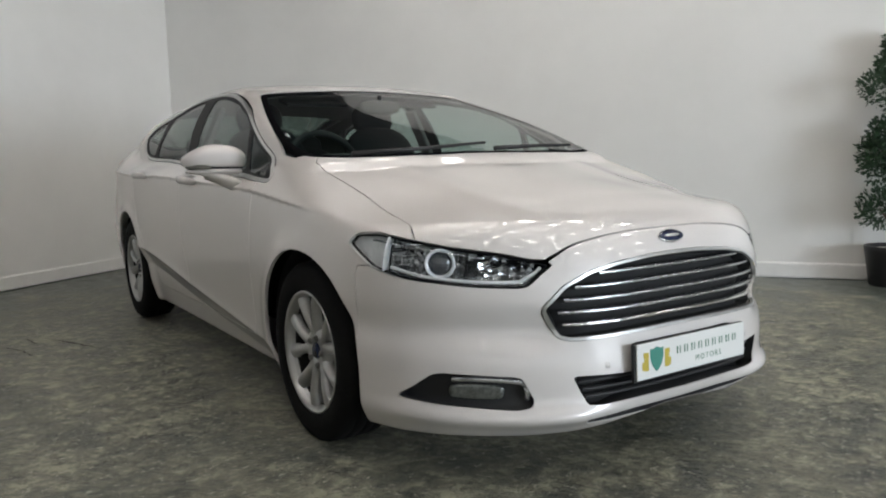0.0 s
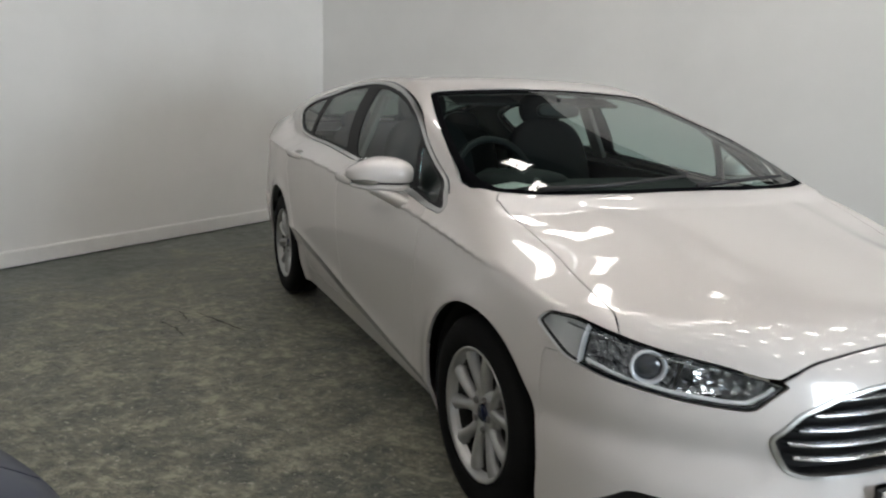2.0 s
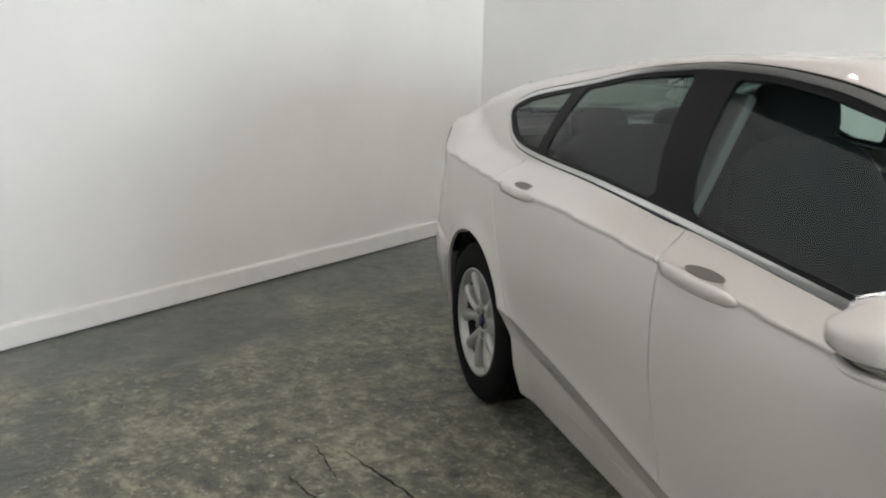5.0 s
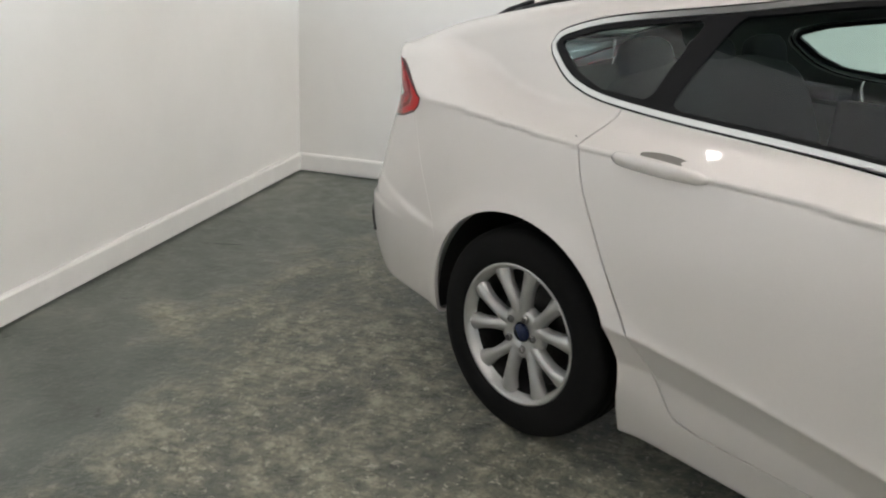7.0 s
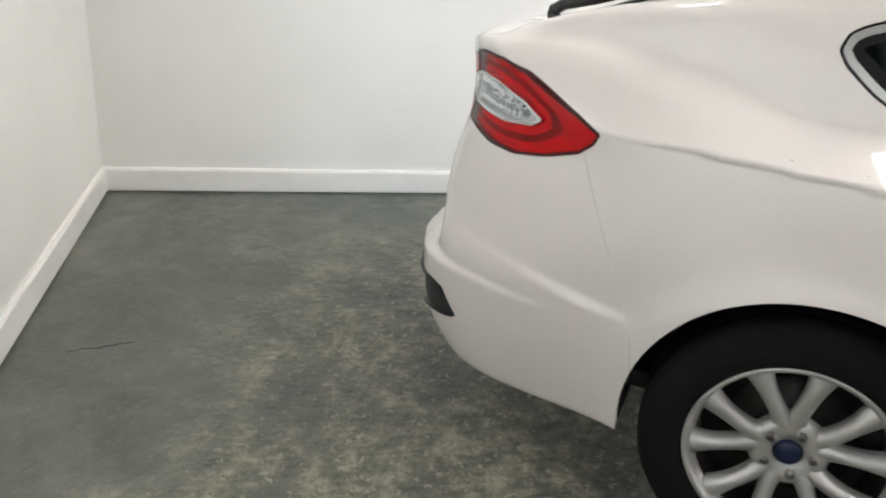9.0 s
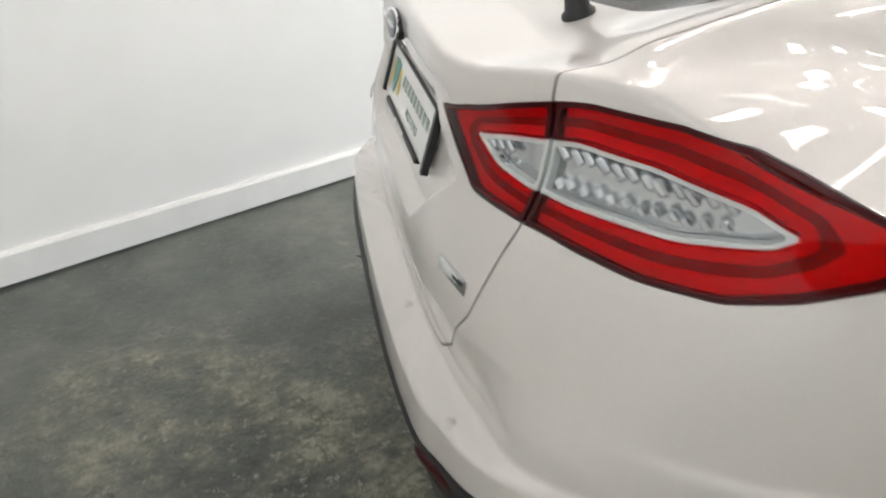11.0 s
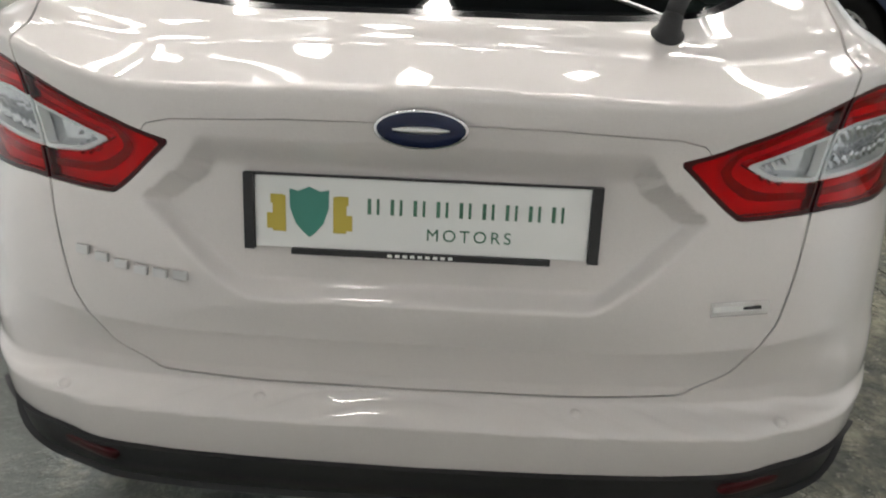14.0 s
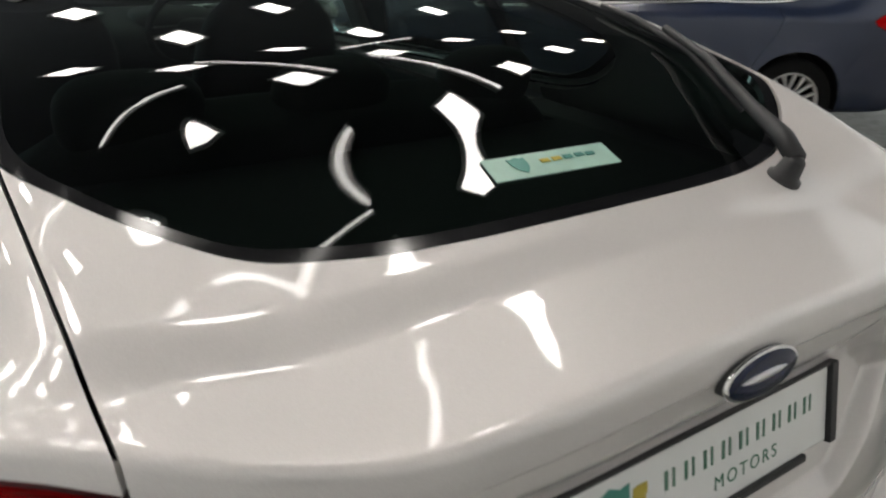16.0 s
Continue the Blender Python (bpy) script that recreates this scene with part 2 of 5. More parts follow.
link(FLOOR, bump(FLOOR, sum_of(FLOOR, _rag, _worn.outputs[0], "MULTIPLY"), .9, .025, _nb), shader(FLOOR).inputs["Normal"])
CRACK = grain(material("floor_crack", (.02, .021, .019), .9), 60, .4)
FOG_GLASS = grain(material("fog_lamp_glass", (.11, .118, .11), .10, .3, 1), 60, .5)
STICKER = grain(material("pale_green_sticker", (.36, .56, .47), .4), 40, .06)
CEILING = grain(material("ceiling_paint", (.035, .035, .036), .8), 3, .2)
LEAF = grain(material("dark_green_leaf", (.022, .055, .022), .5), 30, .5)
BARK = grain(material("brown_trunk", (.10, .07, .05), .85), 40, .4, .5)
POT = grain(material("black_pot", (.013, .013, .014), .45), 30, .2)
PEBBLE = grain(material("pale_gravel", (.50, .46, .40), .8), 90, .4, .6)
LAMP_WHITE = glow("lamp_diffuser", (1.0, .945, .89), 44.0)
TUBE_WHITE = glow("lamp_tube", (1.0, .96, .915), 20.0)


# ---- mesh helpers ----
def mesh_object(name, verts, faces, mat, parent=None, label="", smooth=True):
    me = bpy.data.meshes.new(name)
    me.from_pydata([tuple(map(float, v)) for v in verts], [], [tuple(int(i) for i in f) for f in faces])
    me.materials.append(mat)
    if smooth:
        me.polygons.foreach_set("use_smooth", [True] * len(me.polygons))
    me.update()
    ob = new(name, me)
    ob.parent = parent
    if label:
        ob["label"] = label
    return ob


def part(name, bm, mat, parent=None, label="", smooth=False):
    me = bpy.data.meshes.new(name)
    bm.normal_update()
    bm.to_mesh(me)
    bm.free()
    me.materials.append(mat)
    if smooth:
        me.polygons.foreach_set("use_smooth", [True] * len(me.polygons))
    ob = new(name, me)
    ob.parent = parent
    if label:
        ob["label"] = label
    return ob


def thing(name, label, category, m=None, group=""):
    ob = new(name)
    ob.empty_display_size = .1
    if m is not None:
        ob.matrix_world = m
    return tagged(ob, label, category, group)


def block(bm, centre, size, bevel=.0, turn=None, segments=2):
    r = bmesh.ops.create_cube(bm, size=1)
    m = Matrix.Translation(centre) @ (turn.to_4x4() if turn else Matrix()) @ Matrix.Diagonal((*size, 1))
    bmesh.ops.transform(bm, matrix=m, verts=r["verts"])
    if bevel:
        edges = {e for v in r["verts"] for e in v.link_edges}
        bmesh.ops.bevel(bm, geom=list(edges), offset=bevel, segments=segments, profile=.6, affect="EDGES")
    return bm


def lathe(bm, profile, steps, axis="X", spin=None):
    """Turn (along, radius) pairs round an axis."""
    rings = []
    for k in range(steps):
        a = 2 * math.pi * k / steps
        c, s = math.cos(a), math.sin(a)
        ring = []
        for u, r in profile:
            p = {"X": (u, r * c, r * s), "Y": (r * c, u, r * s), "Z": (r * c, r * s, u)}[axis]
            ring.append(bm.verts.new(p))
        rings.append(ring)
    for k in range(steps):
        a, b = rings[k], rings[(k + 1) % steps]
        for i in range(len(profile) - 1):
            bm.faces.new((a[i], b[i], b[i + 1], a[i + 1]))
    return bm


def tube(bm, points, radius, sides=8):
    """A round bar along a line of places; radius may be one number or one for each place."""
    pts = [Vector(p) for p in points]
    rad = radius if isinstance(radius, (list, tuple)) else [radius] * len(pts)
    rings = []
    for i, p in enumerate(pts):
        d = (pts[min(i + 1, len(pts) - 1)] - pts[max(i - 1, 0)]).normalized()
        q = d.to_track_quat("Z", "Y")
        rings.append([bm.verts.new(p + q @ Vector((math.cos(2 * math.pi * k / sides) * rad[i], math.sin(2 * math.pi * k / sides) * rad[i], 0))) for k in range(sides)])
    for a, b in zip(rings, rings[1:]):
        for k in range(sides):
            bm.faces.new((a[k], a[(k + 1) % sides], b[(k + 1) % sides], b[k]))
    bm.faces.new(list(reversed(rings[0])))
    bm.faces.new(rings[-1])
    return bm

# ---- the hall: two white walls meet behind the car ----
CORNER = Vector((.200, 4.499, 0))
ALONG = Vector((-.8289, -.5594, 0)).normalized()
ASIDE = Vector((.5672, -.8236, 0)).normalized()
HALL_H = 4.6


def wall(name, a, b, inward, height, thick=.16, mat=None, label="smooth white painted plaster wall with faint scuffs"):
    """A plastered wall of real thickness from a to b; the room lies on its inward side."""
    a, b, n = Vector(a), Vector(b), Vector(inward)
    bm = bmesh.new()
    low = [a, b, b - n * thick, a - n * thick]
    v = [bm.verts.new(p) for p in low] + [bm.verts.new(p + Vector((0, 0, height))) for p in low]
    for f in ((0, 1, 5, 4), (1, 2, 6, 5), (2, 3, 7, 6), (3, 0, 4, 7), (4, 5, 6, 7), (3, 2, 1, 0)):
        bm.faces.new([v[i] for i in f])
    bmesh.ops.recalc_face_normals(bm, faces=bm.faces)
    ob = part(name, bm, mat or WALL)
    return tagged(ob, label, "wall", kind="structure")


def skirting(name, a, b, inward, high=.124, deep=.022, lift=.012):
    a, b, n = Vector(a), Vector(b), Vector(inward)
    prof = [(.001, lift), (deep, lift), (deep, high - .012), (deep - .007, high), (.001, high)]
    bm = bmesh.new()
    ends = [[bm.verts.new(p + n * d + Vector((0, 0, h))) for d, h in prof] for p in (a, b)]
    for i in range(len(prof)):
        j = (i + 1) % len(prof)
        bm.faces.new((ends[0][i], ends[0][j], ends[1][j], ends[1][i]))
    bm.faces.new(ends[0])
    bm.faces.new(list(reversed(ends[1])))
    bmesh.ops.recalc_face_normals(bm, faces=bm.faces)
    ob = part(name, bm, SKIRT)
    return tagged(ob, "white gloss skirting board along the wall foot", "skirting", kind="structure")


in_a = Vector((-ALONG.y, ALONG.x, 0)) if Vector((-ALONG.y, ALONG.x, 0)).dot(ASIDE) > 0 else Vector((ALONG.y, -ALONG.x, 0))
in_b = Vector((-ASIDE.y, ASIDE.x, 0)) if Vector((-ASIDE.y, ASIDE.x, 0)).dot(ALONG) > 0 else Vector((ASIDE.y, -ASIDE.x, 0))
END_A, END_B = CORNER + ALONG * 11, CORNER + ASIDE * 15
FAR = CORNER + ALONG * 11 + ASIDE * 15
WHITE_H = 3.25
wall("wall_north", CORNER - ALONG * .16, END_A, in_a, WHITE_H)
wall("wall_east", CORNER, END_B, in_b, WHITE_H)
wall("wall_west", END_A, FAR, -in_b, WHITE_H)
# unseen dark upper walls, added so the windscreen mirrors less white
for nm, p, q, inw in (("wall_north_upper", CORNER - ALONG * .16, END_A, in_a), ("wall_east_upper", CORNER, END_B, in_b), ("wall_west_upper", END_A, FAR, -in_b)):
    up = wall(nm, p, q, inw, HALL_H - WHITE_H, .16, CEILING, "unseen dark upper wall, added to darken reflections in the glass")
    up.location.z = WHITE_H
# the far wall has one wide shop window
WIN_A, WIN_B, WIN_LOW, WIN_HIGH = 4.6, 8.6, .25, 2.9
wall("wall_south", CORNER + ASIDE * 15 + ALONG * WIN_B, FAR, -in_a, HALL_H)
wall("wall_south_end", END_B, END_B + ALONG * WIN_A, -in_a, HALL_H)
wall("wall_south_sill", END_B + ALONG * WIN_A, END_B + ALONG * WIN_B, -in_a, WIN_LOW)
head = wall("wall_south_head", END_B + ALONG * WIN_A, END_B + ALONG * WIN_B, -in_a, HALL_H - WIN_HIGH)
head.location.z = WIN_HIGH
skirting("baseboard_north", CORNER + ALONG * .022, END_A, in_a)
skirting("baseboard_east", CORNER, END_B, in_b)
skirting("baseboard_west", END_A, FAR, -in_b)
skirting("baseboard_south", END_B, FAR, -in_a)


def slab(name, z, thick, mat, label, cells):
    bm = bmesh.new()
    grid = []
    for i in range(cells + 1):
        row = []
        for j in range(cells + 1):
            p = CORNER + ALONG * (-.5 + 12 * i / cells) + ASIDE * (-.5 + 16 * j / cells)
            row.append(bm.verts.new((p.x, p.y, z)))
        grid.append(row)
    for i in range(cells):
        for j in range(cells):
            bm.faces.new((grid[i][j], grid[i + 1][j], grid[i + 1][j + 1], grid[i][j + 1]))
    geom = bmesh.ops.extrude_face_region(bm, geom=bm.faces[:])
    bmesh.ops.translate(bm, vec=(0, 0, thick), verts=[g for g in geom["geom"] if isinstance(g, bmesh.types.BMVert)])
    bmesh.ops.recalc_face_normals(bm, faces=bm.faces)
    return tagged(part(name, bm, mat), label, name, kind="structure")


slab("floor", 0, -.2, FLOOR, "worn grey-green painted concrete floor, rubbed to buff", 4)
slab("ceiling", HALL_H, .2, CEILING, "dark painted hall ceiling with panel lamps", 2)


def hall(a, b, z=0.0):
    return CORNER + ALONG * a + ASIDE * b + Vector((0, 0, z))


HALL_TURN = math.atan2(ASIDE.y, ASIDE.x)


def ceiling_panel():
    ob = thing("ceiling_light", "square white recessed ceiling panel lamp, lit", "ceiling light", group="ceiling panel lamps")
    bm = bmesh.new()
    for sx, sy, cx, cy in ((.37, .03, 0, .17), (.37, .03, 0, -.17), (.03, .31, .17, 0), (.03, .31, -.17, 0)):
        block(bm, (cx, cy, -.012), (sx, sy, .024), .003)
    part("frame", bm, SKIRT, ob)
    bm = bmesh.new()
    block(bm, (0, 0, -.009), (.305, .305, .012))
    part("diffuser", bm, LAMP_WHITE, ob, "glowing white diffuser")
    return ob


def batten_lamp():
    ob = thing("batten_light", "long white fluorescent batten lamp, lit", "ceiling light", group="batten lamps")
    bm = bmesh.new()
    block(bm, (0, 0, -.03), (1.5, .09, .06), .008)
    part("housing", bm, SKIRT, ob)
    bm = bmesh.new()
    tube(bm, [(-.73, 0, -.078), (.73, 0, -.078)], .017, 10)
    part("lamp_tube", bm, TUBE_WHITE, ob, "glowing white tube")
    return ob


first_panel, first_batten = ceiling_panel(), batten_lamp()
# the last three panels are additions that brighten the east wall
panel_spots = [(a, b) for b in (3.4, 4.6, 5.8, 7.1, 8.6, 10.4, 12.5) for a in (.8, 1.9, 3.1, 4.4, 5.8, 7.4, 9.4)] + [(a, 2.1) for a in (3.6, 4.9, 6.2, 7.6, 9.2)] + [(.5, 1.5), (.5, 2.9), (.5, 4.4)]
for k, (a, b) in enumerate(panel_spots):
    p = hall(a, b, HALL_H)
    m = Matrix.Translation(p) @ Matrix.Rotation(HALL_TURN, 4, "Z")
    if k:
        copy_thing(first_panel, m)
    else:
        first_panel.matrix_world = m
batten_spots = [(a, b) for b in (4.0, 8.0) for a in (1.4, 3.0, 4.7, 6.6)] + [(5.5, 2.7), (3.2, 2.6)]
for k, (a, b) in enumerate(batten_spots):
    p = hall(a, b, HALL_H)
    m = Matrix.Translation(p) @ Matrix.Rotation(HALL_TURN + (math.pi / 2 if k % 2 else 0), 4, "Z")
    if k:
        copy_thing(first_batten, m)
    else:
        first_batten.matrix_world = m


# shop window: frame, mullions, panes, daylight
win = thing("window_1", "wide shop window with white frame", "window")
tagged(win, kind="structure")
away = Matrix(((ALONG.x, in_a.x, 0, 0), (ALONG.y, in_a.y, 0, 0), (0, 0, 1, 0), (0, 0, 0, 1)))
win.matrix_world = Matrix.Translation(END_B) @ away
for k, u in enumerate(np.linspace(WIN_A + .03, WIN_B - .03, 4)):
    part("mullion", block(bmesh.new(), (float(u), .08, (WIN_LOW + WIN_HIGH) / 2), (.06, .07, WIN_HIGH - WIN_LOW), .004), SKIRT, win)
    if k:
        mid = float(u) - (WIN_B - WIN_A - .06) / 6
        p = part("pane", block(bmesh.new(), (mid, .08, (WIN_LOW + WIN_HIGH) / 2), ((WIN_B - WIN_A) / 3 - .08, .008, WIN_HIGH - WIN_LOW - .14)), LENS, win)
        p.visible_shadow = False
for z in (WIN_LOW + .035, WIN_HIGH - .035):
    part("window_rail", block(bmesh.new(), ((WIN_A + WIN_B) / 2, .082, z), (WIN_B - WIN_A, .06, .07), .004), SKIRT, win)
c = hall((WIN_A + WIN_B) / 2, 14.85, (WIN_LOW + WIN_HIGH) / 2)
area("daylight", look(c, c - ASIDE * 5 + Vector((0, 0, -.4))), WIN_B - WIN_A - .1, WIN_HIGH - WIN_LOW - .1, 1500, (.80, .90, 1.0))


# ---- form of the car body, in metres: y runs from nose to tail ----
# smooth curves through a few knots
def curve(*knots):
    k = np.array(knots, float)
    x, y = k[:, 0], k[:, 1]
    m = np.gradient(y, x)
    def at(v):
        v = np.clip(v, x[0], x[-1])
        i = np.clip(np.searchsorted(x, v) - 1, 0, len(x) - 2)
        h = x[i + 1] - x[i]
        t = (v - x[i]) / h
        return ((2 * t**3 - 3 * t**2 + 1) * y[i] + (t**3 - 2 * t**2 + t) * h * m[i]
                + (3 * t**2 - 2 * t**3) * y[i + 1] + (t**3 - t**2) * h * m[i + 1])
    return at


def smax(a, b, k):
    h = np.clip(0.5 + 0.5 * (a - b) / k, 0, 1)
    return b + (a - b) * h + k * h * (1 - h)


def ramp(v, a, b):
    t = np.clip((v - a) / (b - a), 0, 1)
    return t * t * (3 - 2 * t)


plan_width = curve((-2.5, .83), (-2.0, .885), (-1.43, .918), (-.6, .922), (.4, .924), (1.2, .926), (1.6, .916), (2.0, .89), (2.5, .83))
side_lean = curve((.1, -.085), (.2, -.058), (.3, -.03), (.42, -.016), (.56, -.004), (.7, 0), (.85, -.004), (1.3, -.02))
shoulder = curve((-2.3, .80), (-1.7, .835), (-.9, .905), (0, .934), (1.0, .960), (1.9, .988), (2.4, .985))
low_crease = curve((-1.2, .27), (-.8, .315), (0, .40), (.9, .50), (1.3, .52))
hood_line = curve((-2.42, .67), (-2.32, .772), (-2.22, .822), (-2.0, .878), (-1.7, .935), (-1.4, .994), (-1.1, 1.036), (0, 1.0),
                  (1.2, 1.05), (1.7, 1.13), (2.05, 1.19), (2.2, 1.172), (2.34, 1.148), (2.5, 1.128))
hood_crown = curve((-2.4, .03), (-2.2, .065), (-1.7, .098), (-1.42, .056), (-1.2, .022), (0, .05), (1.5, .06), (2.0, .05), (2.5, .05))
nose = curve((.1, -2.24), (.17, -2.315), (.24, -2.365), (.33, -2.378), (.45, -2.372), (.6, -2.358), (.70, -2.336), (.76, -2.312), (.84, -2.27), (1.0, -2.1))
nose_sweep = curve((0, 0), (.2, .006), (.3, .018), (.42, .055), (.52, .11), (.62, .19), (.72, .30), (.80, .43), (.87, .61), (.93, .85))
tail = curve((.15, 2.33), (.24, 2.385), (.32, 2.428), (.45, 2.455), (.58, 2.456), (.68, 2.442), (.76, 2.443), (.85, 2.438), (.92, 2.424), (1.0, 2.418), (1.06, 2.422), (1.10, 2.428), (1.132, 2.424), (1.155, 2.400), (1.2, 2.31))
tail_sweep = curve((0, 0), (.3, .004), (.40, .016), (.475, .040), (.55, .066), (.62, .102), (.70, .162), (.78, .248), (.84, .345), (.88, .455), (.93, .70))
cabin_side = curve((.9, .808), (.95, .803), (1.03, .792), (1.12, .775), (1.2, .748), (1.3, .70), (1.4, .632), (1.5, .54))
cabin_taper = curve((-1.2, .03), (-.9, 0), (.4, 0), (1.2, .0), (1.6, .012), (2.0, .06), (2.4, .14))
roof_line = curve((-.6, 1.385), (-.3, 1.423), (0, 1.446), (.35, 1.452), (.7, 1.442), (1.0, 1.419), (1.4, 1.367), (1.8, 1.293), (2.1, 1.222), (2.3, 1.15), (2.5, 1.07))
sweep_low = curve((0, 0), (.3, .004), (.45, .012), (.6, .034), (.7, .076), (.76, .122), (.84, .225), (.88, .325), (.93, .54))


def body_field(p):
    """Below zero inside the body shell. p: an array of places, one a row."""
    x, y, z = np.abs(p[:, 0]), p[:, 1], p[:, 2]
    sh = shoulder(y)
    w = plan_width(y) + side_lean(z)
    cab = ramp(y, -1.0, -.6) * (1 - ramp(y, 1.5, 1.9))
    w = w - np.maximum(z - sh, 0) * (.85 + .95 * cab) - .015 * ramp(sh - z, -.003, .005) * np.exp(-np.maximum(sh - z, 0) / .06) * ramp(y, -1.9, -1.2) * (1 - ramp(y, 1.7, 2.0))
    mid = ramp(y, -1.15, -.85) * (1 - ramp(y, 1.0, 1.25))
    w = w - np.clip(low_crease(y) - z, 0, .10) * .34 * mid + .010 * np.exp(-np.abs(z - low_crease(y)) / .03) * mid
    step = .56 + .18 * np.clip(y - 1.83, 0, .42)
    w = w + .013 * (1 - ramp(z, step - .004, step + .022)) * ramp(z, .30, .46) * ramp(y, 1.76, 1.95)
    for yc in (-1.425, 1.425):
        r = np.hypot(y - yc, z - .325)
        w = w + .014 * np.exp(-((r - .385) / .055)**2)
    top = hood_line(y) - hood_crown(y) * (x / .8)**2 + .12 * cab
    ridge = .007 * np.exp(-((x - .47 - .10 * (y + 1.2)) / .08)**2) * ramp(y, -2.25, -1.9) * (1 - ramp(y, -1.2, -1.0))
    front = nose(z) + nose_sweep(x)
    front = front - .042 * np.exp(-((z - .235) / .035)**2) * ramp(x, .15, .5) * (1 - ramp(x, .80, .9))
    front = front + .040 * np.exp(-((z - .50) / .055)**2) * ramp(x, .36, .52)
    full = 1 - ramp(z, .56, .97)
    rear = tail(z) - tail_sweep(x) * (1 - full) - sweep_low(x) * full
    rear = rear - .40 * np.clip(.685 - z, 0, .10) * (1 - ramp(x, .60, .78))
    rear = rear + .066 * (1 - ramp(z, .534, .552)) * ramp(z, .22, .40) * (1 - .75 * ramp(x, .55, .86))
    # the pressed field round the plate
    edge = np.interp(z, [.775, .79, .94, 1.0, 1.03, 1.10], [.265, .285, .425, .350, .33, .32])
    rear = rear - .032 * (1 - ramp(x, edge - .020, edge + .004)) * ramp(z, .778, .812) * (1 - ramp(z, .995, 1.06))
    low = smax(x - w, z - top - ridge, .05 + .03 * (1 - ramp(y, -2.2, -1.6)))
    low = smax(low, front - y, .07)
    low = smax(low, y - rear, .010 + .07 * (1 - ramp(z, .9, 1.1)) * ramp(x, .5, .8))
    low = smax(low, .16 + .095 * ramp(y, 1.45, 1.85) - z, .03)
    g = smax((x - cabin_side(z) + cabin_taper(y)) * .9, (z - roof_line(y) + .022 * (x / .6)**2) * .95, .06)
    screen = 1.028 + .375 * (y + 1.345 - .26 * x * x) - .03 * np.clip(y + 1.3, 0, 1.2)**2
    g = smax(g, (z - screen) * .93, .035)
    g = smax(np.maximum(smax(g, y - 2.24, .04), .90 - z), .20 * x * x - 1.40 - y, .05)
    h = np.clip(.5 + .5 * (g - low) / .03, 0, 1)
    return g + (low - g) * h - .03 * h * (1 - h)


def settle(p):
    """From the plain design of the body to its true stance: the tail sits lower, the nose is wider."""
    q = np.array(p, float)
    x, y, z = np.abs(q[:, 0]), q[:, 1], q[:, 2]
    side = .021 * ramp(y, .6, 1.4) * ramp(z, .6, .95)
    middle = .042 * ramp(z, .56, .88) * (1 - ramp(x, .42, .66)) * ramp(y, 1.75, 2.1)
    roof = .018 * ramp(z, 1.10, 1.36) * (1 - ramp(y, .9, 1.4))
    q[:, 2] = z - side - middle - roof
    q[:, 0] *= 1 + .07 * (1 - ramp(y, -2.3, -1.3)) * (1 - .7 * ramp(z, .80, .92)) - .028 * ramp(y, 1.85, 2.35) * (1 - ramp(z, .62, .95))
    return q


# ---- shell of the car: rays from a spine out to the surface ----
def shell_grid(side_step, front_steps, rear_steps, up_steps):
    ya, yb, z0 = -1.78, 1.86, .62
    cols = []
    for k in range(front_steps):
        a = math.pi / 2 * (1 - k / front_steps)
        cols.append((ya, math.cos(a), -math.sin(a)))
    n = int((yb - ya) / side_step)
    for k in range(n + 1):
        cols.append((ya + (yb - ya) * k / n, 1, 0))
    for k in range(1, rear_steps + 1):
        a = math.pi / 2 * k / rear_steps
        cols.append((yb, math.cos(a), math.sin(a)))
    ups = np.radians(np.concatenate([np.linspace(-90, -36, 6)[:-1], np.linspace(-36, 34, int(up_steps * .56))[:-1], np.linspace(34, 46, int(up_steps * .33))[:-1], np.linspace(46, 90, int(up_steps * .35))]))
    cols = np.array(cols)
    nc, nu = len(cols), len(ups)
    o = np.zeros((nc, nu, 3))
    d = np.zeros((nc, nu, 3))
    o[:, :, 1], o[:, :, 2] = cols[:, 0:1], z0
    d[:, :, 0] = cols[:, 1:2] * np.cos(ups)[None]
    d[:, :, 1] = cols[:, 2:3] * np.cos(ups)[None]
    d[:, :, 2] = np.sin(ups)[None]
    o, d = o.reshape(-1, 3), d.reshape(-1, 3)
    lo, hi = np.zeros(len(o)), np.full(len(o), 1.6)
    for _ in range(24):
        mid = (lo + hi) / 2
        inside = body_field(o + d * mid[:, None]) < 0
        lo, hi = np.where(inside, mid, lo), np.where(inside, hi, mid)
    v = o + d * ((lo + hi) / 2)[:, None]
    v[np.abs(v[:, 0]) < 1e-6, 0] = 0
    i = np.arange(nc * nu).reshape(nc, nu)
    f = np.stack([i[:-1, :-1], i[1:, :-1], i[1:, 1:], i[:-1, 1:]], -1).reshape(-1, 4)
    v2 = v * np.array([-1, 1, 1])
    allv = np.vstack([v, v2])
    allf = np.vstack([f, f[:, ::-1] + len(v)])
    _, first, inverse = np.unique(np.round(allv * 20000).astype(np.int64), axis=0, return_index=True, return_inverse=True)
    return allv[first], inverse.reshape(-1)[allf]


def field_normals(v, e=.004):
    g = np.zeros_like(v)
    for k in range(3):
        s = np.zeros(3)
        s[k] = e
        g[:, k] = body_field(v + s) - body_field(v - s)
    return g / np.maximum(np.linalg.norm(g, axis=1, keepdims=True), 1e-9)


def rounded(points, cut=.14, rounds=2):
    p = np.array(points, float)
    for _ in range(rounds):
        q = np.roll(p, -1, 0)
        p = np.stack([p * (1 - cut) + q * cut, p * cut + q * (1 - cut)], 1).reshape(-1, 2)
    return p


